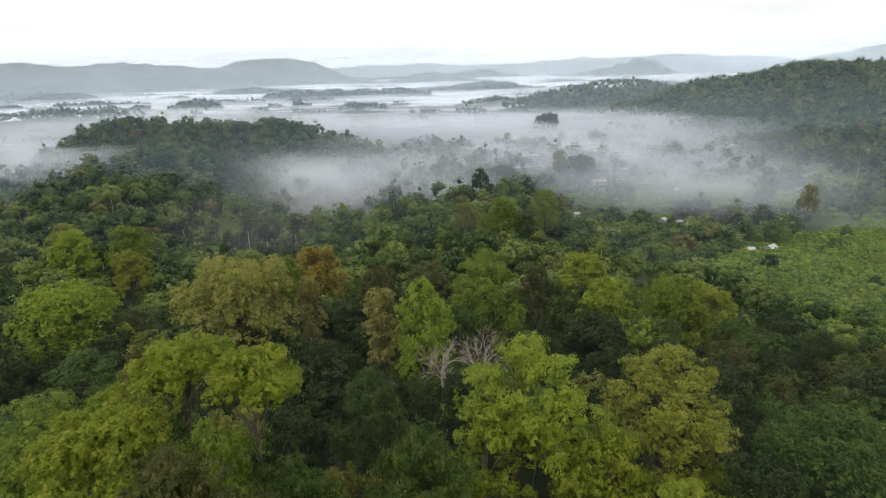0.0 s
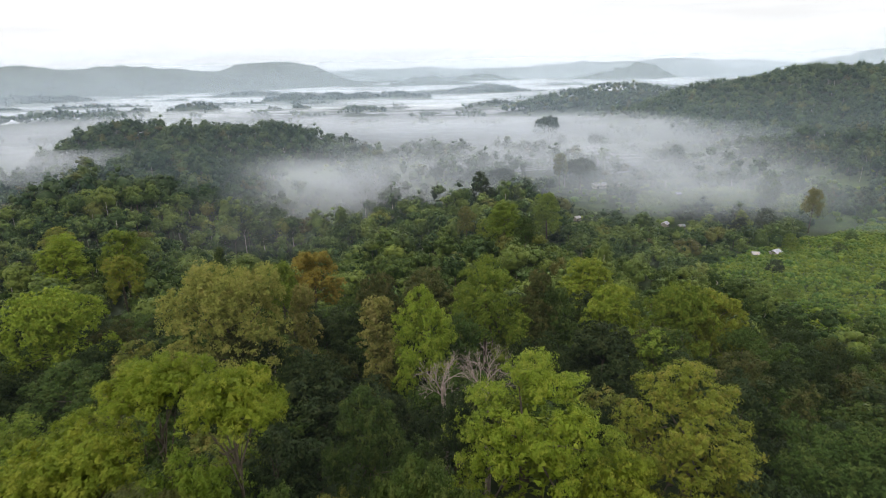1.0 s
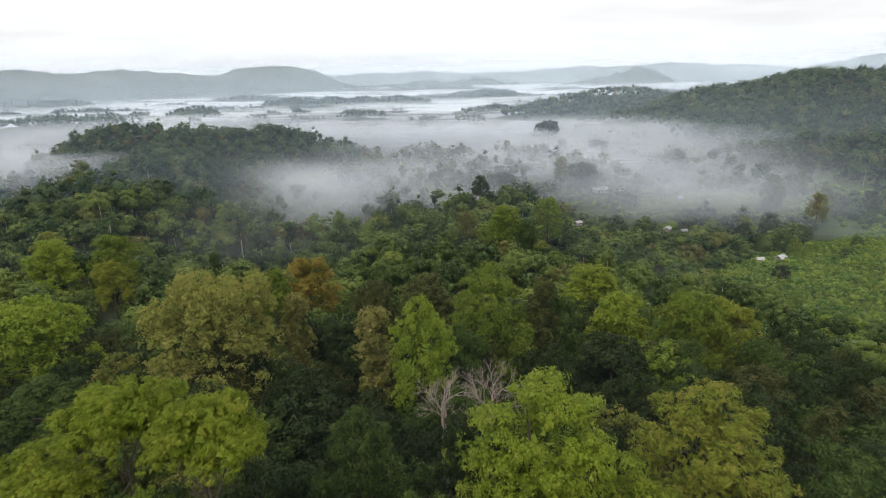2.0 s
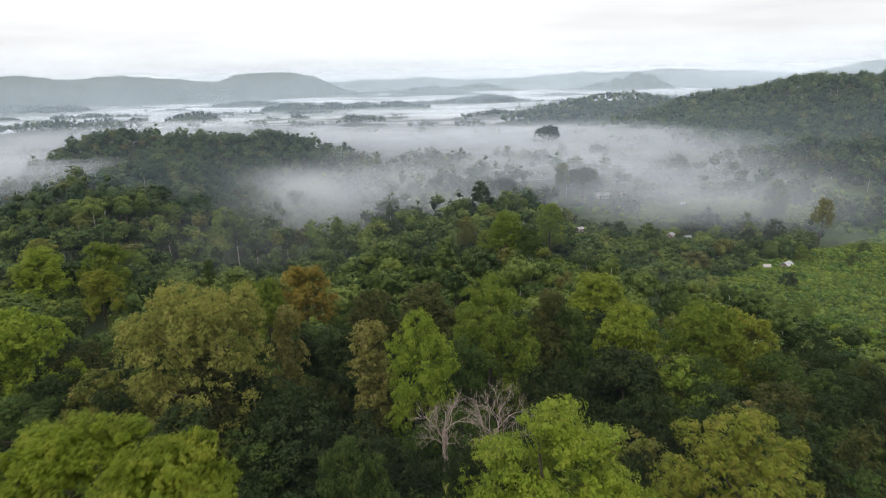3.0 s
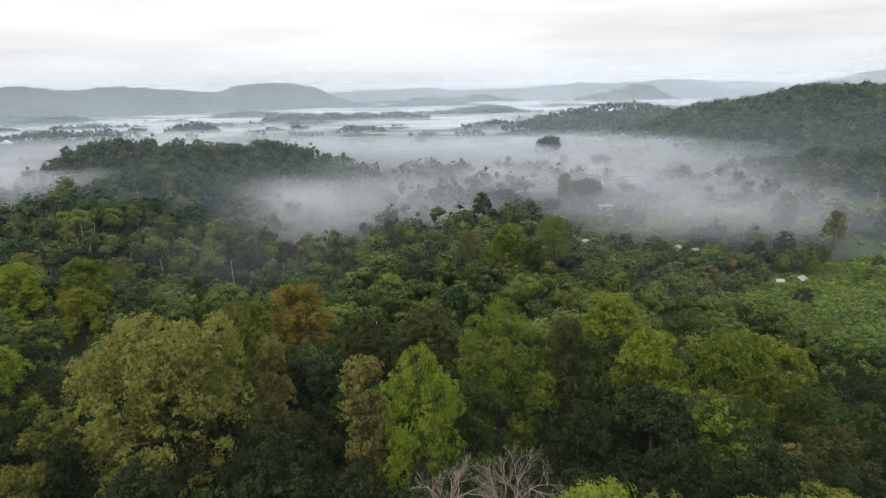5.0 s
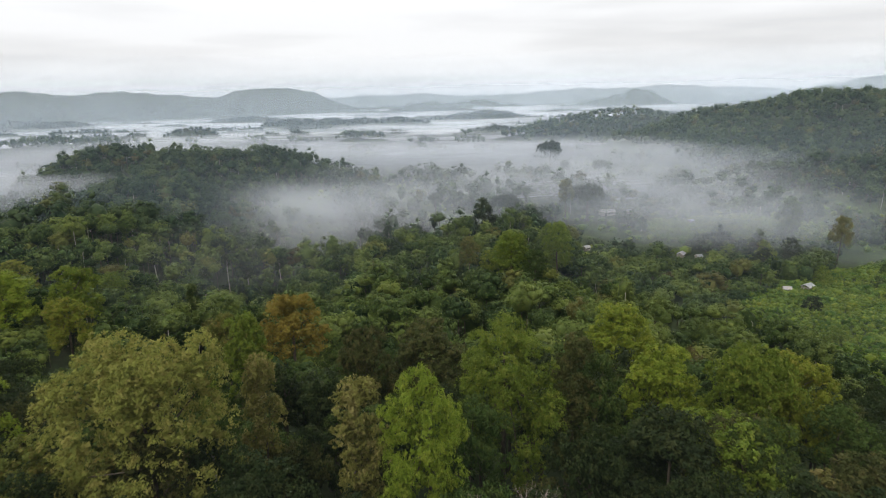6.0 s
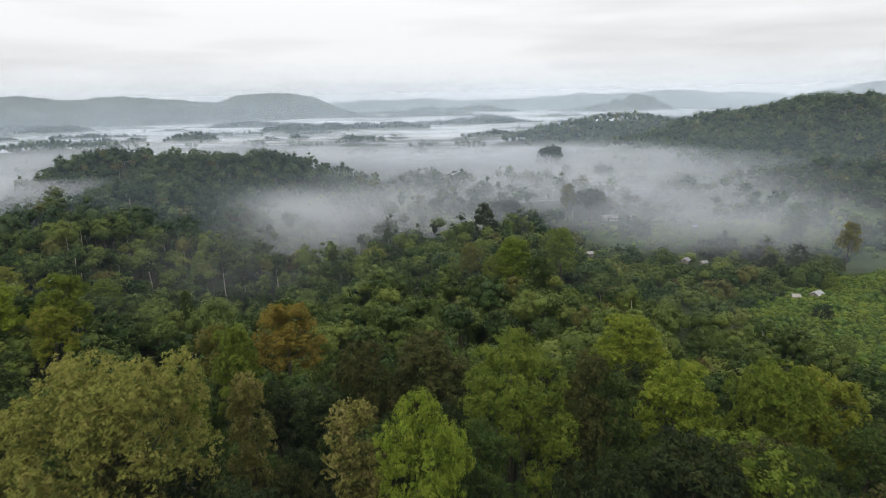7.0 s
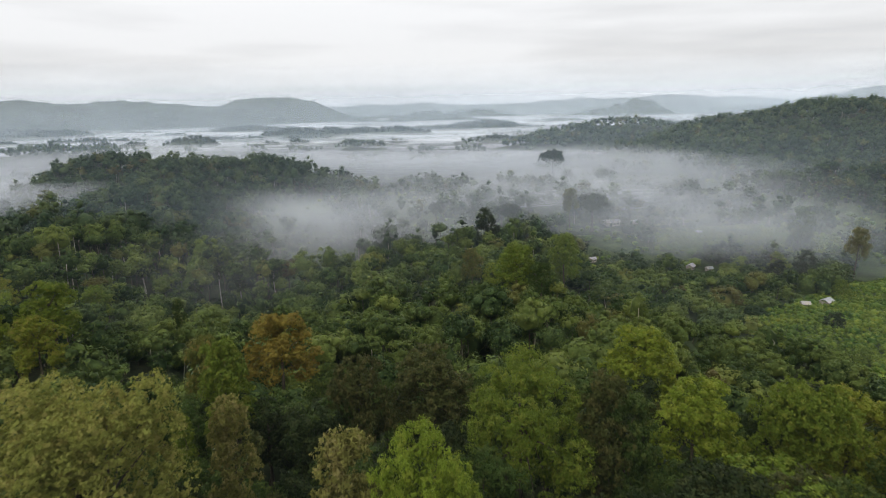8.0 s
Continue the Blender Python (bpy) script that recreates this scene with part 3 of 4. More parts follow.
# the trees that stand out: kind, x, y, top, crown radius, leaf, what sets it apart
# crowns noted as in shade have that shade put into a darker leaf colour
STANDOUT = [
    ("dome_a", 7.8, 50.0, 84.7, 8.2, "lime", "rounded billowing crown above the dark understorey"),
    ("dome_b", 15.5, 46.5, 76.5, 5.2, "lime", "smaller crown beside a taller one"),
    ("dome_b", 22.8, 51.0, 82.2, 7.2, "gold", "open rounded crown"),
    ("spread", -13.8, 37.2, 90.2, 4.0, "lime", "layered flat-topped crown"),
    ("spread", -20.2, 39.8, 89.9, 3.8, "lime", "small flat upper crown"),
    ("spread", -24.5, 35.5, 86.8, 6.0, "lime", "broad layered crown"),
    ("dome_b", -17.0, 35.0, 85.4, 5.0, "fresh", "lower crown under flat tops"),
    ("dome_b", -33.0, 40.5, 84.5, 6.5, "fresh", "crown with dry patches"),
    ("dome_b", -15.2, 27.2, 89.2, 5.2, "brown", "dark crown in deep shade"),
    ("weep", -31.3, 79.5, 83.7, 8.6, "khaki", "tall shaggy drooping crown"),
    ("pillar", -30.0, 78.6, 74.0, 3.8, "brown", "thick creeper-hung stem"),
    ("pillar", -23.3, 92.0, 75.2, 2.6, "straw", "slim creeper-clad column"),
    ("pillar", -10.2, 83.6, 76.2, 3.2, "straw", "ragged creeper-clad column"),
    ("dome_a", -3.0, 80.5, 79.2, 5.4, "lime", "smooth hanging dome of leaves"),
    ("dome_a", 7.0, 97.0, 78.2, 7.8, "fresh", "large billowing crown"),
    ("dome_b", 2.0, 88.0, 71.5, 5.2, "green", "crown tucked below a larger one"),
    ("pillar", 15.2, 94.5, 76.0, 2.8, "brown", "dark creeper-hung trunk with yellow tip"),
    ("dome_d", 18.5, 98.0, 72.0, 4.6, "green", "leaning crown"),
    ("dome_c", 34.2, 138.0, 63.2, 7.4, "lime", "tall rounded crown"),
    ("dome_d", 33.0, 111.0, 66.8, 6.2, "lime", "rounded crown with dull tips"),
    ("shaggy", 43.5, 104.0, 69.4, 6.4, "fresh", "broken crown with russet patches"),
    ("dome_d", 51.5, 108.0, 66.4, 6.6, "gold", "open layered crown"),
    ("dome_d", -36.2, 152.0, 62.0, 8.4, "rust", "glowing orange-brown crown"),
    ("dome_d", -46.5, 141.0, 62.0, 4.8, "olive", "ochre-tinged crown"),
    ("dome_d", -14.2, 118.0, 67.8, 5.2, "brown", "creeper-smothered dome"),
    ("dome_a", -2.4, 38.5, 82.2, 5.8, "green", "dense rounded crown"),
    ("shaggy", -64.5, 91.5, 75.2, 8.5, "lime", "broad drooping crown"),
    ("dome_b", -51.0, 74.0, 71.5, 7.5, "green", "rounded crown under taller neighbours"),
    ("dome_c", -41.0, 92.0, 73.5, 6.2, "green", "rounded crown"),
    ("dome_a", 19.5, 38.5, 77.0, 6.6, "lime", "low bright crown"),
    ("weep", 37.5, 45.0, 77.5, 7.6, "green", "soft feathery crown"),
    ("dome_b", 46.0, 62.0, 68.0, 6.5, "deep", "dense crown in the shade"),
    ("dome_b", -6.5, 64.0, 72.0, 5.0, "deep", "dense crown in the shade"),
    ("dome_c", 46.5, 267.0, 51.5, 7.2, "fresh", "solitary rounded crown over the knoll"),
    ("bushy", 17.0, 262.0, 41.0, 4.2, "lime", "small vivid yellow-green crown"),
    ("bushy", 22.3, 362.0, 45.0, 8.2, "deep", "broad dark dome above the mist"),
    ("bushy", 207.0, 377.0, 40.0, 8.0, "green", "solitary rounded crown by the field"),
    ("kapok", 100.8, 440.0, 40.0, 11.5, "deep", "dark umbrella crown rising from the mist"),
    ("dome_d", 84.5, 437.0, 44.0, 5.6, "olive", "rounded crown beside an umbrella tree"),
    ("kapok", 120.5, 705.0, 48.0, 14.8, "deep", "huge umbrella crown in mist"),
    ("pillar", -84.2, 211.0, 45.6, 2.3, "green", "dark narrow spire"),
    ("dome_d", -102.0, 180.0, 61.5, 7.2, "fresh", "rounded crown on the slope"),
    ("dome_c", -116.0, 172.0, 62.5, 7.6, "lime", "broad crown on the slope"),
    ("dome_d", -92.0, 160.0, 59.5, 6.0, "gold", "open crown on the slope"),
    ("dome_b", -11.5, 35.0, 82.5, 4.6, "green", "layered crown under flat tops"),
    ("dome_c", 25.0, 252.0, 52.0, 8.0, "fresh", "broad crown on the knoll"),
    ("dome_d", 33.0, 243.0, 46.5, 6.0, "green", "crown on the knoll"),
    ("dome_d", 9.0, 262.0, 47.5, 5.0, "olive", "dull crown on the knoll"),
    ("dome_c", -34.5, 120.0, 70.0, 4.2, "fresh", "open crown over dark neighbours"),
    ("dome_c", -3.6, 124.0, 66.6, 7.0, "brown", "broad dull crown"),
    ("dome_c", 27.5, 105.0, 56.8, 5.6, "green", "dense low dome in shade"),
    ("dome_a", -7.6, 53.0, 79.6, 4.2, "green", "low dense crown"),
    ("kapok", 42.0, 437.0, 34.0, 9.5, "deep", "flat layered crown in mist"),
    ("kapok", -8.0, 470.0, 30.0, 6.5, "deep", "flat crown in mist"),
    ("dome_d", 18.5, 455.0, 30.0, 3.6, "deep", "slim crown in mist"),
    ("dome_d", 200.4, 318.6, 40.0, 5.2, "straw", "pale-stemmed crown browning at its top"),
    ("kapok", 160.0, 640.0, 33.0, 8.5, "deep", "broad crown half lost in mist"),
    ("dome_d", 126.0, 650.0, 32.0, 6.0, "deep", "crown half lost in mist"),
    ("dome_b", 1.4, 53.4, 78.6, 3.4, "deep", "dense crown below bare twigs"),
]
for k, (x, y, h, R) in enumerate(((240, 372, 19, 7), (262, 366, 17, 6), (226, 352, 13, 5), (250, 345, 10, 5), (176, 318, 14, 6.5), (166, 325, 12, 6), (186, 306, 9, 5),
                                  (158, 312, 11, 6), (150, 330, 9, 5), (205, 290, 6, 3.6), (240, 262, 6, 4), (190, 225, 5, 3), (220, 235, 6, 3.4), (160, 205, 5, 3),
                                  (168, 279, 8, 4.6), (180, 262, 6, 3.5), (136, 235, 6, 4), (286, 330, 13, 6), (275, 300, 8, 5), (150, 180, 5, 3), (125, 205, 6, 3.4))):
    STANDOUT.append(("bushy", x, y, float(land(x, y)) + h, R, ("green", "deep", "fresh")[k % 3], "bushy by the open field"))
for x, y, h, R, leaf, note in ((-138, 206, 21, 7.0, "lime", "broad crown on hillside"), (-155, 228, 22, 7.4, "gold", "domed crown on hillside"),
                               (-172, 214, 20, 6.6, "khaki", "ragged crown on hillside"), (-122, 232, 20, 5.6, "fresh", "small crown on hillside")):
    STANDOUT.append(("dome_c", x, y, float(land(x, y)) + h, R, leaf, note))
taken = []
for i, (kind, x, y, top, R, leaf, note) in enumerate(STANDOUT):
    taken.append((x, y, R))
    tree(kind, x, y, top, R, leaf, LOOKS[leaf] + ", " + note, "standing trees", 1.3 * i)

tree("pole", -26.4, 83.0, 70.0, 2.6, "deep", "small bluish-green crown on a slim white stem", "bare-stemmed trees", 0.4, BARK_PALE)
# tall bare-stemmed trees that stand in the hollow below the left hill
pole_rs = np.random.RandomState(77)
for x, y, top in ((-119, 290, 34), (-109, 279, 31), (-101, 287, 35), (-90, 282, 30), (-78, 291, 31), (-131, 281, 38)):
    tree("pole", x, y, top, pole_rs.uniform(2.2, 3.4), "deep", "tall tree with a long pale bare stem", "bare-stemmed trees", pole_rs.uniform(0, 6), BARK_PALE)


def limbs_of(heap, rs, p, d, length, r, depth):
    """Bare branching, each limb forking into thinner ones."""
    mid = p + d * length * 0.5 + rs.normal(0, 0.06 * length, 3)
    end = p + d * length + rs.normal(0, 0.08 * length, 3)
    tube(heap, [p, mid, end], [r, r * 0.8, r * 0.55], 5 if depth > 2 else 4)
    if depth:
        for k in range(3 if depth > 2 else 4):
            limbs_of(heap, rs, end if k else mid, unit(d + rs.normal(0, 0.5, 3) + [0, 0, 0.12]), length * rs.uniform(0.6, 0.85), r * 0.55, depth - 1)


def bare_tree(x, y, top, spread, seed, label):
    rs, heap = np.random.RandomState(seed), Heap()
    g = float(land(x, y)) - 0.3
    h = top - g
    e = new("bare_tree")
    e.matrix_world = pose(x, y, g)
    fork = h - 0.85 * spread
    tube(heap, [(0, 0, 0), (0.3, 0.1, fork * 0.5), (0.1, 0.3, fork + 0.3)], [0.42, 0.32, 0.24], 7)
    t = new("trunk", smooth(heap.mesh("bare_trunk", DEAD_WOOD)))
    t.parent = e
    for k in range(5):
        lh, a = Heap(), k * 1.26 + rs.uniform(-0.3, 0.3)
        limbs_of(lh, rs, np.array([0.1, 0.3, fork - 0.5 * k + 0.2]), unit(np.array([0.75 * math.cos(a), 0.75 * math.sin(a), 1.0])), 0.34 * spread, 0.075, 4)
        o = new("limb", lh.mesh("bare_limb", DEAD_WOOD))
        o.parent = e
    tagged(e, label, "tree", "bare trees")


bare_tree(4.2, 58.0, 80.8, 5.2, 5, "leafless dead tree with pale pinkish-grey branches")
bare_tree(-0.4, 59.5, 79.2, 4.6, 6, "smaller leafless dead tree with pale twigs")

# ------------------------------------------------------------ the woods


def scatter(seed, x0, x1, y0, y1, step, keep):
    rs, pts = np.random.RandomState(seed), []
    nx, ny = int((x1 - x0) / step), int((y1 - y0) / step)
    gx, gy = np.meshgrid(np.arange(nx), np.arange(ny))
    x = x0 + (gx + rs.uniform(0.08, 0.92, gx.shape) + 0.5 * (gy % 2)) * step
    y = y0 + (gy + rs.uniform(0.08, 0.92, gy.shape)) * step
    x, y = x.ravel(), y.ravel()
    k = keep(x, y)
    return x[k], y[k], rs


def in_view(x, y, side=0.86, near=16):
    return (np.abs(x) < side * y + near)


def near_keep(x, y):
    return in_view(x, y) & ~in_clearing(x, y) & (y + 0.15 * np.abs(x) < 140)


xs, ys, rs = scatter(5, -130, 130, 20, 145, 7.4, near_keep)
for x, y in zip(xs, ys):
    if math.hypot(x - 2.0, y - 56.5) < 3.6:
        continue
    gap = min(math.hypot(x - a, y - b) / (0.72 * r + 1.6) for a, b, r in taken)
    if gap < 1:
        continue
    g = float(land(x, y))
    kind = rs.choice(["fill_a", "fill_b", "fill_c", "fill_d", "fill_e"], p=[0.3, 0.3, 0.18, 0.12, 0.1])
    # mostly dark leaf colours, which paint the shaded gaps between the standing crowns
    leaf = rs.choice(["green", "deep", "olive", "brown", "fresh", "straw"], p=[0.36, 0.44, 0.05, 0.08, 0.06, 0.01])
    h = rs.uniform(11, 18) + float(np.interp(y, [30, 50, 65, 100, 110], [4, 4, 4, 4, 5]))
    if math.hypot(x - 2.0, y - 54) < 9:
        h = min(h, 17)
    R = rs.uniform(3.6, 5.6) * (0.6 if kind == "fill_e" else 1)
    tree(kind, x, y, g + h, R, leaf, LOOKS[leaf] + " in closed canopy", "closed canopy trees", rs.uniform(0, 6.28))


def stature(x, y):
    """How tall the growth stands: lower round the houses and in the hollow."""
    s = 1 - 0.5 * np.clip((x - 52) / 25, 0, 1) * np.clip((y - 150) / 40, 0, 1) * np.clip((470 - y) / 60, 0, 1)
    s = s - 0.5 * bump_at(x, y, -98, 268, 36, 24, 1.0) - 0.2 * np.clip((185 - y) / 25, 0, 1)
    return s - 0.3 * bump_at(x, y, -58, 195, 42, 42, 1.0) - 0.28 * bump_at(x, y, 15, 280, 70, 75, 1.0)


def lumpy(seed, lobes, per, leaf, flat, low=-0.45, heart=True, lump=(0.2, 0.42)):
    """A crown of radius 1 seen from afar: uneven leafy lobes round a closed inside, whose shade is put in as a lower
    tone. Gives vertices, triangles and tone shifts.
    """
    rs = np.random.RandomState(seed)
    vs, ts, js, n = [], [], [], 0

    def put(v, t, j):
        nonlocal n
        vs.append(v), ts.append(t + n), js.append(np.full(len(v), j))
        n += len(v)

    core, faces = ICO[1]
    shape = np.array([1, rs.uniform(0.75, 1.0), flat])
    # core toned down: the crown's inner shade as leaf colour
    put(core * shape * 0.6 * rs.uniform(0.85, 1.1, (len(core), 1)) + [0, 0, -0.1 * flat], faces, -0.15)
    lean = rs.normal(0, 0.14, 3) * [1, 1, 0.5]
    for i in range(lobes):
        z = 1 - (1 - low) * (i + rs.uniform(0, 1)) / lobes
        a = i * 2.39996 + rs.uniform(-0.5, 0.5)
        w = math.sqrt(max(1 - z * z, 0))
        d = np.array([w * math.cos(a), w * math.sin(a), z])
        r = rs.uniform(*lump)
        c = d * shape * (1 - 0.8 * r) * rs.uniform(0.72, 1.1) + lean
        tone = rs.normal(0, 0.06)
        squash = np.array([1, 1, rs.uniform(0.6, 0.95)])
        if heart:
            # lobe hearts darker than their sprays, painted shade again
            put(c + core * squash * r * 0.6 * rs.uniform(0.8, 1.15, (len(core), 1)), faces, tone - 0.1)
        e = unit(rs.normal(0, 1, (per, 3)) + 0.55 * d + [0, 0, 0.35])
        p = c + e * squash * r * (0.84 + np.abs(rs.normal(0, 0.14, (per, 1))))
        v, t = sprigs(rs, p, 0.6 * e + 0.75 * unit((p - lean) / shape), leaf, 0.25, 0.16, True)
        put(v, t, tone)
    return np.concatenate(vs), np.concatenate(ts), np.concatenate(js)


SHAPES = ((0.95, -0.5), (0.8, -0.35), (0.62, -0.1), (1.2, -0.6), (1.0, -0.45), (0.72, -0.2), (1.45, -0.75), (0.5, 0.1))
MID_CROWNS = [lumpy(300 + k, 14, 44, 0.1, f, b, True, (0.2, 0.42)) for k, (f, b) in enumerate(SHAPES)]
HILL_CROWNS = [lumpy(320 + k, 7, 18, 0.16, f, b, True, (0.26, 0.48)) for k, (f, b) in enumerate(SHAPES)]
SLOPE_CROWNS = [lumpy(350 + k, 5, 12, 0.24, f, b, False, (0.3, 0.5)) for k, (f, b) in enumerate(SHAPES)]
RIDGE_CROWNS = [lumpy(340 + k, 4, 9, 0.3, f, b, False) for k, (f, b) in enumerate(SHAPES)]
BUSHES = [lumpy(360 + k, 2, 14, 0.26, 0.9) for k in range(4)]


def stamp(heap, rs, crowns, c, R, tone):
    v, t, j = crowns[rs.randint(len(crowns))]
    a = rs.uniform(0, 6.28)
    m = np.array([[math.cos(a), math.sin(a), 0], [-math.sin(a), math.cos(a), 0], [0, 0, 1]])
    heap.add(c + (v @ m) * [R, R, R * rs.uniform(0.85, 1.15)], t, 0.0)
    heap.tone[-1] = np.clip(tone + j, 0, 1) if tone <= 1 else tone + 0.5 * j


def woods(name, label, seed, box, step, keep, height, radius, crowns, material, under=True, stems=None, dark_stems=None, tones=(0.7, 1.5)):
    """Closed forest too far off to count: every crown stands on the land at its own size, height and tone."""
    x, y, rs = scatter(seed, *box, step, keep)
    z, tall = land(x, y), stature(x, y)
    patch = 0.5 + 0.5 * ripple(x, y, 70, seed)
    heap = Heap()
    for a, b, g, k, w in zip(x, y, z, tall, patch):
        big = rs.uniform() < 0.22
        R = rs.uniform(*radius) * (1.4 if big else 1)
        h = (rs.uniform(*height) + (3.5 if big else 0)) * k
        tone = rs.uniform(1.15, 1.6) if rs.uniform() < 0.07 else np.clip(rs.beta(*tones) * 0.85 + 0.15 * w, 0, 1)
        top = max(h - 0.85 * R, 0.3 * R if under else -0.4 * R)
        c = np.array([a, b, g + top])
        stamp(heap, rs, crowns, c, R, tone)
        if dark_stems is not None:
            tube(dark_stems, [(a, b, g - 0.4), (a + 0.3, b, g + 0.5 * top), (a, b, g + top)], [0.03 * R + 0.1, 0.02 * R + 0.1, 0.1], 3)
        if under:  # low growth under the crown, tone halved to paint in the shade there
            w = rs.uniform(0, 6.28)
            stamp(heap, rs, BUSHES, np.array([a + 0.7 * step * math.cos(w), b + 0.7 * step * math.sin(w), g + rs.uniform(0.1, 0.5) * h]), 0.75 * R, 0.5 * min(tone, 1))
        if stems is not None and rs.uniform() < 0.16:
            lean = rs.normal(0, 0.5, 2)
            tube(stems, [(a, b - 0.6 * R, g - 0.4), (a + lean[0], b + lean[1] - 0.5 * R, g + top - 0.1 * R), (a, b, g + top + 0.2 * R)], [0.02 * R + 0.1, 0.01 * R + 0.09, 0.06], 3)
    o = new(name, smooth(heap.mesh(name, material)))
    return tagged(o, label, "forest", kind="stuff")


def by_standout(x, y):
    near = np.zeros(np.shape(x), bool)
    for a, b, r in taken:
        if b > 110:
            near |= (np.hypot(x - a, y - b) < 0.75 * r + 1.5) | ((np.abs(x - a * (y / b)) < 0.7 * r) & (y < b) & (y > b - (9 if b < 400 else 45)))
    return near


def by_house(x, y):
    near = np.zeros(np.shape(x), bool)
    for a, b in ((154, 267), (141.5, 260), (130, 343), (140, 343), (119, 456), (135, 455), (170, 428), (81, 358)):
        near |= (np.hypot(x - a, y - b) < 9) | ((np.abs(x - a * (y / b)) < 6) & (y < b) & (y > b - 38))
    return near | ((np.abs(x + 232 * (y / 410)) < 22) & (y < 410) & (y > 372))


def mid_keep(x, y):
    return ~by_house(x, y) & ~by_standout(x, y) & in_view(x, y, 0.84) & ~in_clearing(x, y)  & (y + 0.15 * np.abs(x) >= 138) & (np.hypot(x, y) < 345)


def hill_keep(x, y):
    lifted = land(x, y) - valley(x, y)
    return ~by_house(x, y) & ~by_standout(x, y) & in_view(x, y, 0.84) & ~in_clearing(x, y)  & (np.hypot(x, y) >= 345) & ((lifted > 6) | ((ripple(x, y, 90, 21) > 0.1) & (np.hypot(x, y - 40) < 620)))


def far_keep(x, y):
    lifted = land(x, y) - valley(x, y)
    return in_view(x, y, 0.84) & ((lifted > 12) | (ripple(x, y, 170, 22) > 0.62))


STEMS, BOLES = Heap(), Heap()
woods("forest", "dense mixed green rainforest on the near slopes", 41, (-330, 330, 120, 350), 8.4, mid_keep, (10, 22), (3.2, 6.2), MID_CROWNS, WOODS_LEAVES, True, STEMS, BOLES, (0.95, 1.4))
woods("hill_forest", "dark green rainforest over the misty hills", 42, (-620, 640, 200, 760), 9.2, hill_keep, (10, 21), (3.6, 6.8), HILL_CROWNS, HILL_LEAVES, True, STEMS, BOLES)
tagged(new("tree_stems", smooth(STEMS.mesh("tree_stems", BARK_PALE))), "pale slender stems of far rainforest trees", "tree stems", kind="stuff")
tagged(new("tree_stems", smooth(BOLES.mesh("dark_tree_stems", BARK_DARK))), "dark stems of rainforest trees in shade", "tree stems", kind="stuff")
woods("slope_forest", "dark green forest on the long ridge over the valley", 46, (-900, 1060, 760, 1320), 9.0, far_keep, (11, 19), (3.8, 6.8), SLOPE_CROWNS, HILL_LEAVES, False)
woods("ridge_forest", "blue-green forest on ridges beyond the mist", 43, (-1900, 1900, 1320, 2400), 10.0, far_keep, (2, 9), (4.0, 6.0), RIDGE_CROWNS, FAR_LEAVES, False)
woods("distant_forest", "hazy forest crests towards the horizon", 44, (-2900, 2900, 2400, 3500), 22.0,
      lambda x, y: in_view(x, y, 0.84) & (np.hypot(x, y) < 4900) & (np.abs(land(x, y) - valley(x, y) - 50) < 40), (0, 5), (7, 11), RIDGE_CROWNS, FAR_LEAVES, False)
woods("forest_behind", "dense green rainforest on the ridge top", 45, (-120, 120, -90, 24), 10.0, lambda x, y: (~in_view(x, y) | (y < 20)) & (np.hypot(x, y) < 130),
      (14, 22), (3.4, 5.4), HILL_CROWNS, WOODS_LEAVES)


def shrubs(name, label, seed, box, step, keep, sizes):
    x, y, rs = scatter(seed, *box, step, keep)
    z, heap = land(x, y), Heap()
    patch = 0.5 + 0.5 * ripple(x, y, 26, 71)
    for a, b, g, k in zip(x, y, z, patch):
        r = rs.uniform(*sizes) * (0.8 + 0.5 * k) * (1.7 if rs.uniform() < 0.06 else 1)
        tone = np.clip(0.75 * (1 - k) + rs.normal(0.1, 0.2), 0, 1)
        clump(heap, rs, np.array([a, b, g + 0.5 * r]), r, 0.7, 18, tone, rs.uniform(0.5, 0.95), None, 0.72)
    tagged(new(name, smooth(heap.mesh(name, SHRUB_LEAVES))), label, "undergrowth", kind="stuff")


shrubs("undergrowth", "bright green low shrubs filling an old clearing", 51, (90, 340, 115, 460), 2.0, lambda x, y: in_clearing(x, y) & in_view(x, y, 0.84), (0.9, 1.7))
shrubs("hillside_scrub", "pale green scrub on a bare patch of hillside", 53, (-275, -195, 388, 432), 2.4, lambda x, y: in_clearing(x, y), (0.7, 1.4))
shrubs("valley_bushes", "scattered bushes over misty valley pasture", 52, (-160, 420, 330, 980), 11.0,
       lambda x, y: ~in_clearing(x, y) & (land(x, y) - valley(x, y) < 9) & (ripple(x, y, 75, 72) > -0.1), (1.5, 3.6))

# ------------------------------------------------------------ houses
ROOF = rough_material("sheet_roof", (0.33, 0.34, 0.35), (0.25, 0.26, 0.27), 0.8, 0.42, 0.0, 0.05, (0.42, 0.36, 0.31), 0.35)
BOARDS = rough_material("weathered_boards", (0.33, 0.29, 0.24), (0.22, 0.19, 0.15), 3.0)
DARK_OPENING = rough_material("dark_opening", (0.03, 0.03, 0.03), (0.02, 0.02, 0.02), 2.0, 0.5)


def part(name, bm, material, parent, label=""):
    me = bpy.data.meshes.new(name)
    bm.to_mesh(me)
    bm.free()
    me.materials.append(material)
    o = new(name, me)
    o.parent = parent
    return tagged(o, label)


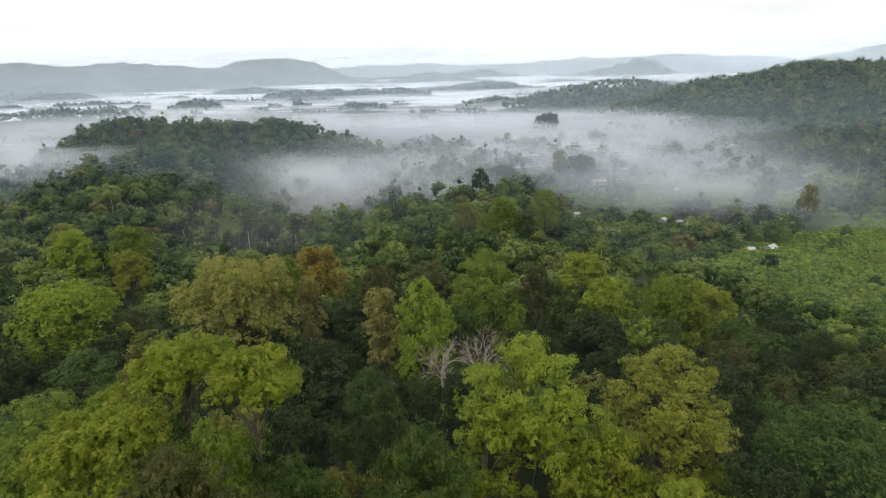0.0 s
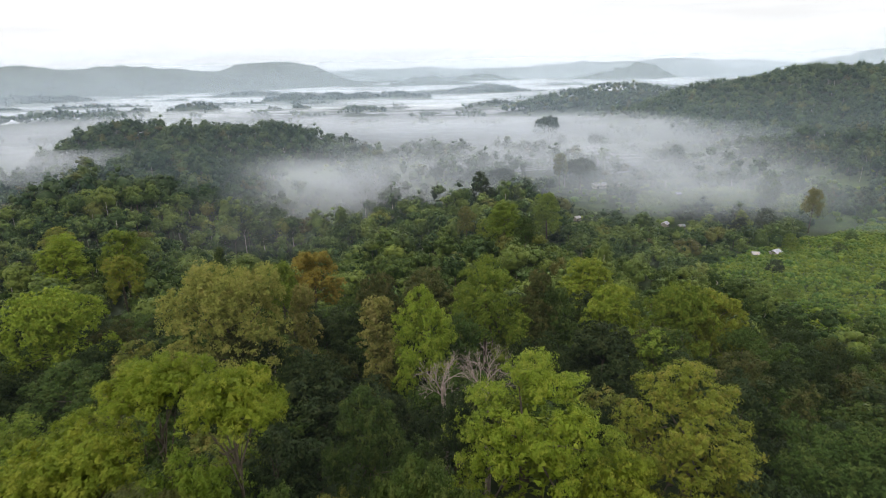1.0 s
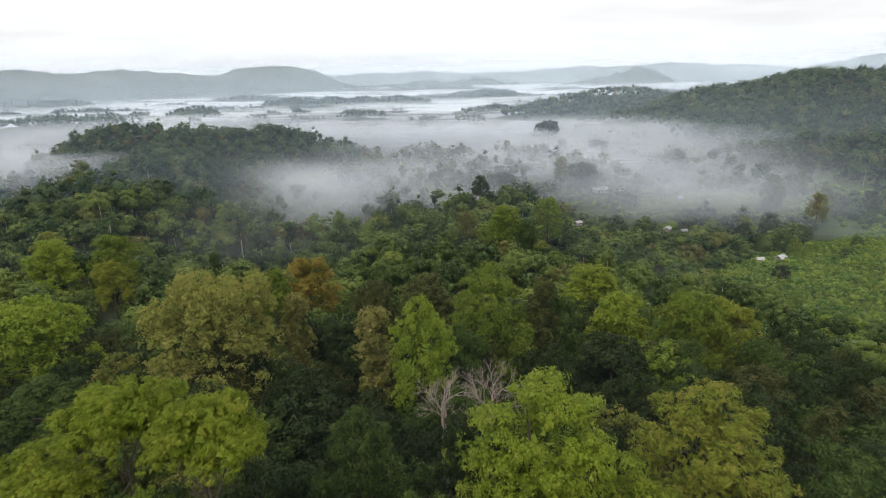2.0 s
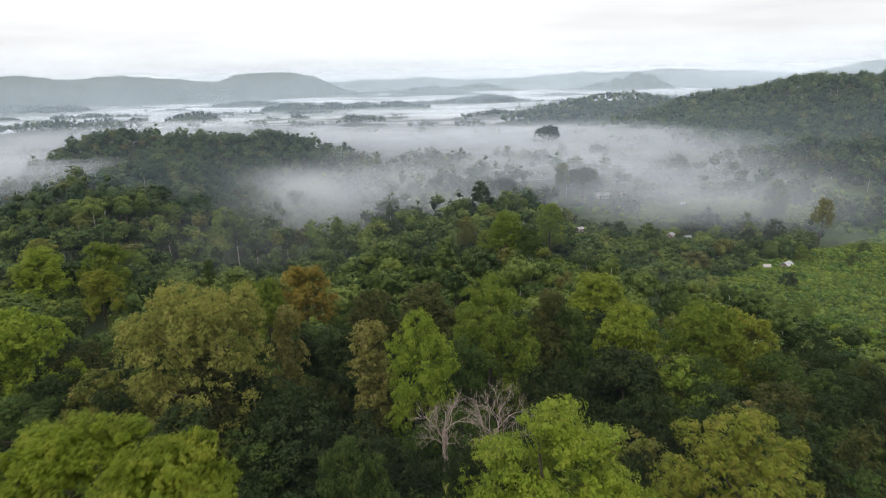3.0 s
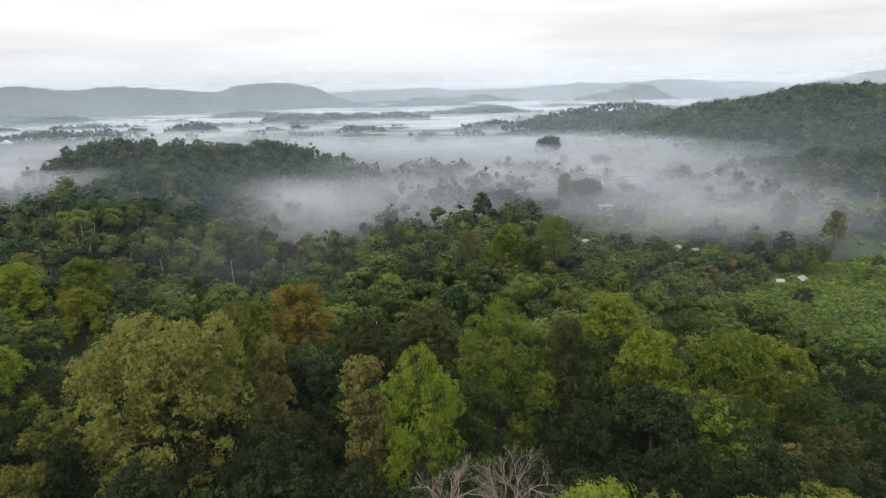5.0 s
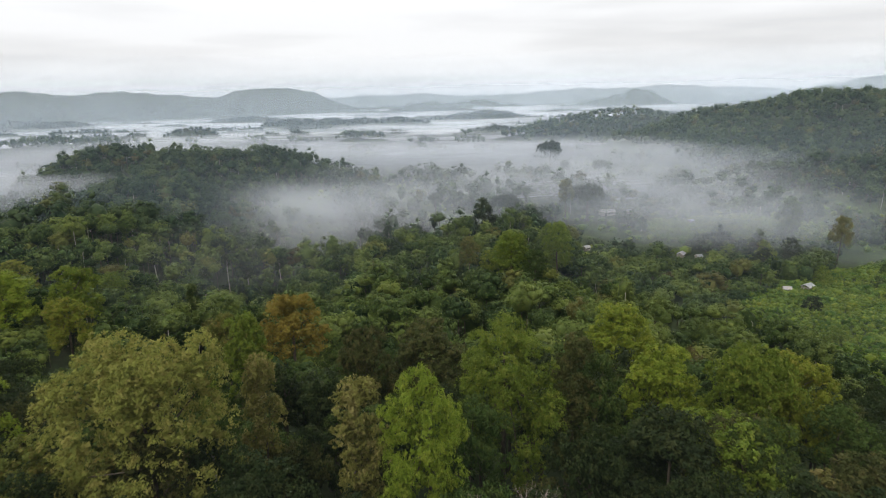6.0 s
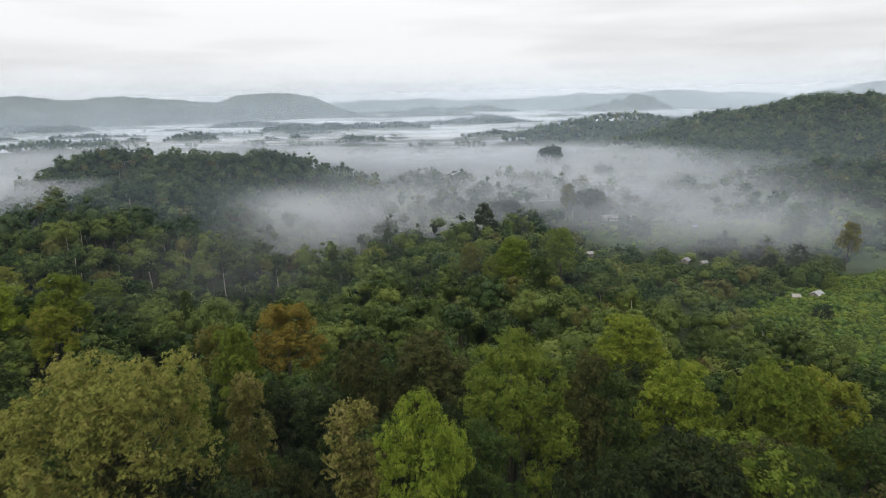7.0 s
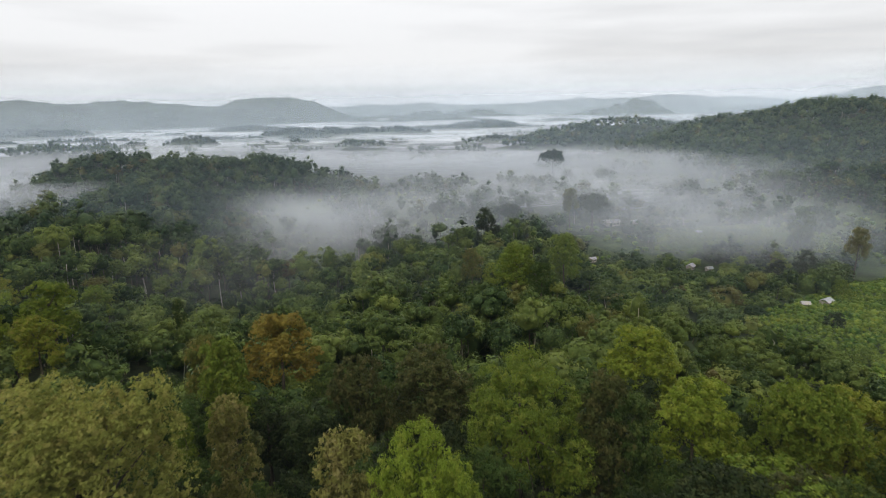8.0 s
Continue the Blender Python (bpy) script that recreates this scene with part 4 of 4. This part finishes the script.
def block(bm, sx, sy, sz, x, y, z, bevel=0.02):
    m = Matrix.Translation((x, y, z)) @ Matrix.Diagonal((sx, sy, sz, 1))
    made = bmesh.ops.create_cube(bm, size=1, matrix=m)
    es = list({e for v in made["verts"] for e in v.link_edges})
    bmesh.ops.bevel(bm, geom=es, offset=bevel, segments=1, affect="EDGES")
    return bm


def roof_side(L, W, rise, side):
    """One pitch of ribbed metal sheet, with its thickness."""
    bm, n = bmesh.new(), int(L / 0.3)
    rows = []
    for j in (0, 1):
        for dz in (0.0, -0.06):
            rows.append([bm.verts.new((-L / 2 + L * i / n, side * (W / 2) * j, (rise * (1 - j)) + dz + (0.035 if i % 2 else 0))) for i in range(n + 1)])
    for i in range(n):
        for a, b in ((0, 2), (1, 3), (0, 1), (2, 3)):
            bm.faces.new((rows[a][i], rows[a][i + 1], rows[b][i + 1], rows[b][i]))
    bmesh.ops.recalc_face_normals(bm, faces=bm.faces)
    return bm


def house(L, W, H):
    e = new("house")
    bm = bmesh.new()
    for sx, sy, x, y in ((L, 0.15, 0, -W / 2), (L, 0.15, 0, W / 2), (0.15, W - 0.32, -L / 2 + 0.08, 0), (0.15, W - 0.32, L / 2 - 0.08, 0)):
        block(bm, sx, sy, H, x, y, H / 2)
    part("wall", bm, BOARDS, e)
    for s in (-1, 1):
        o = part("roof", roof_side(L + 1.0, W + 1.2, W * 0.3, s), ROOF, e, "pale ribbed sheet-metal roof pitch")
        o.location = (0, 0, H - 0.1)
    part("door", block(bmesh.new(), 0.9, 0.06, 2.0, -0.2 * L, -W / 2 - 0.11, 1.0), DARK_OPENING, e)
    for k in (0.05, 0.3):
        part("window", block(bmesh.new(), 0.9, 0.06, 0.8, k * L, -W / 2 - 0.11, 1.5), DARK_OPENING, e)
    return tagged(e, "small boarded house with a pale sheet-metal roof", "house", "houses in the valley")


homes = [(154.0, 267.0, 0.6, 0.75), (141.0, 260.0, -0.2, 0.5), (130.0, 343.0, 0.9, 0.75), (140.0, 343.0, 0.2, 0.55), (119.0, 456.0, 0.1, 1.6), (135.0, 455.0, 0.4, 0.7),
         (170.0, 428.0, 0.3, 0.6), (81.0, 358.0, 0.5, 0.6)]
home_rs = np.random.RandomState(9)
for k in range(16):
    homes.append((home_rs.uniform(-90, 15), home_rs.uniform(690, 745), home_rs.uniform(-0.5, 0.5), home_rs.uniform(0.9, 1.5)))
homes += [(168, 690, 0.1, 1.6), (184, 702, 0.3, 1.4), (-14, 765, 0.2, 1.5)]
first_home = None
for x, y, turn, size in homes:
    place = Matrix.LocRotScale((x, y, float(land(x, y)) - 0.05), Euler((0, 0, turn)), None)
    if first_home is None:
        h = first_home = house(6.0, 4.4, 2.4)
        h.matrix_world = place
    else:
        h = copy_thing(first_home, place)
    h.scale = (size, size, 0.6 + 0.4 * size)

# ------------------------------------------------------------ mist and haze


def soft_blob(x, y, cx, cy, sx, sy):
    return np.exp(-(((x - cx) / sx) ** 2 + ((y - cy) / sy) ** 2) ** 1.3)


def mist_cover(x, y):
    d = 0.95 * soft_blob(x, y, 40, 800, 370, 170) + 0.75 * soft_blob(x, y, 175, 590, 125, 90) + 0.42 * soft_blob(x, y, -88, 435, 48, 85) + 0.3 * soft_blob(x, y, -50, 410, 70, 55)
    d += 0.25 * soft_blob(x, y, 310, 690, 70, 110) + 0.8 * soft_blob(x, y, -480, 720, 140, 180) + 0.9 * soft_blob(x, y, -560, 1050, 420, 300) + 0.1 * soft_blob(x, y, -90, 285, 45, 32)
    d += 0.5 * soft_blob(x, y, 20, 520, 150, 60) + 0.5 * soft_blob(x, y, 130, 470, 110, 70) + 0.22 * soft_blob(x, y, 215, 430, 85, 45) + 0.95 * soft_blob(x, y, -345, 515, 80, 62) + 0.3 * soft_blob(x, y, 165, 365, 70, 50)
    return np.clip(d, 0, 1)


def build_mist():
    x, y, q = polar(170, 1500, 60, -46, 46, 80)
    low_ground = np.clip(1.3 - (land(x, y) - valley(x, y) - 4) / 16, 0, 1)
    for k in range(10):
        z = valley(x, y) + 6 + 2.7 * k + 2.4 * ripple(x, y, 130, 60) + 0.6 * ripple(x, y, 60, 61 + k)
        edge = np.clip((1500 - np.hypot(x, y)) / 400, 0, 1) * np.clip((46 - np.abs(np.degrees(np.arctan2(x, y)))) / 2, 0, 1)
        d = mist_cover(x, y) * edge * low_ground * (0.43 - 0.026 * k)
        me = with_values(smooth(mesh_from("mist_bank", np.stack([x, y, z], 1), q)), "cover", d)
        me.materials.append(MIST)
        tagged(new("mist_bank", me), "thin white morning mist drifting over the valley", "mist", "mist layers", "stuff")
    x, y, q = polar(840, 4880, 60, -46, 46, 80)
    for k in range(6):
        z = np.interp(np.hypot(x, y), [900, 1500, 2500, 4300], [8, 4, -2, -4]) - 14 + 3.6 * k + 3 * ripple(x + 90 * k, y, 700, 80 + k)
        d = np.clip((np.hypot(x, y) - 850) / 350, 0, 1) * np.clip((4650 - np.hypot(x, y)) / 400, 0, 1) * (0.95, 0.75, 0.5, 0.4, 0.34, 0.24)[k]
        me = with_values(smooth(mesh_from("mist_sea", np.stack([x, y, z], 1), q)), "cover", d)
        me.materials.append(FAR_MIST)
        tagged(new("mist_sea", me), "white sea of mist between far ridges", "mist", "far mist", "stuff")
    # added see-through bluish walls stand in for aerial haze; the nearest lifts the darks
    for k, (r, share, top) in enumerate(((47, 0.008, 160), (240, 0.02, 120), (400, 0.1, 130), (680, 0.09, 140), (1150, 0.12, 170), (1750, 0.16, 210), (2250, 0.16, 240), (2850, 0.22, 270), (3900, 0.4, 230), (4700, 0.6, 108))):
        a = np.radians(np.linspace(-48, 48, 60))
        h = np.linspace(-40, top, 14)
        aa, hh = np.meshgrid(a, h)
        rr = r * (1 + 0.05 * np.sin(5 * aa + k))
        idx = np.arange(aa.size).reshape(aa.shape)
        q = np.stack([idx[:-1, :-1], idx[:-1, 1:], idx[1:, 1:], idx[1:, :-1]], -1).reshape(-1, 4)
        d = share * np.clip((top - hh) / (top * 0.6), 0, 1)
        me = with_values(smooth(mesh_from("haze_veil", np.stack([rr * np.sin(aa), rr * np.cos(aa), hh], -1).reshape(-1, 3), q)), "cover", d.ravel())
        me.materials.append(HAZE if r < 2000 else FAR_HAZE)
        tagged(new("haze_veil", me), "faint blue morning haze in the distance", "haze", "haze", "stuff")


build_mist()
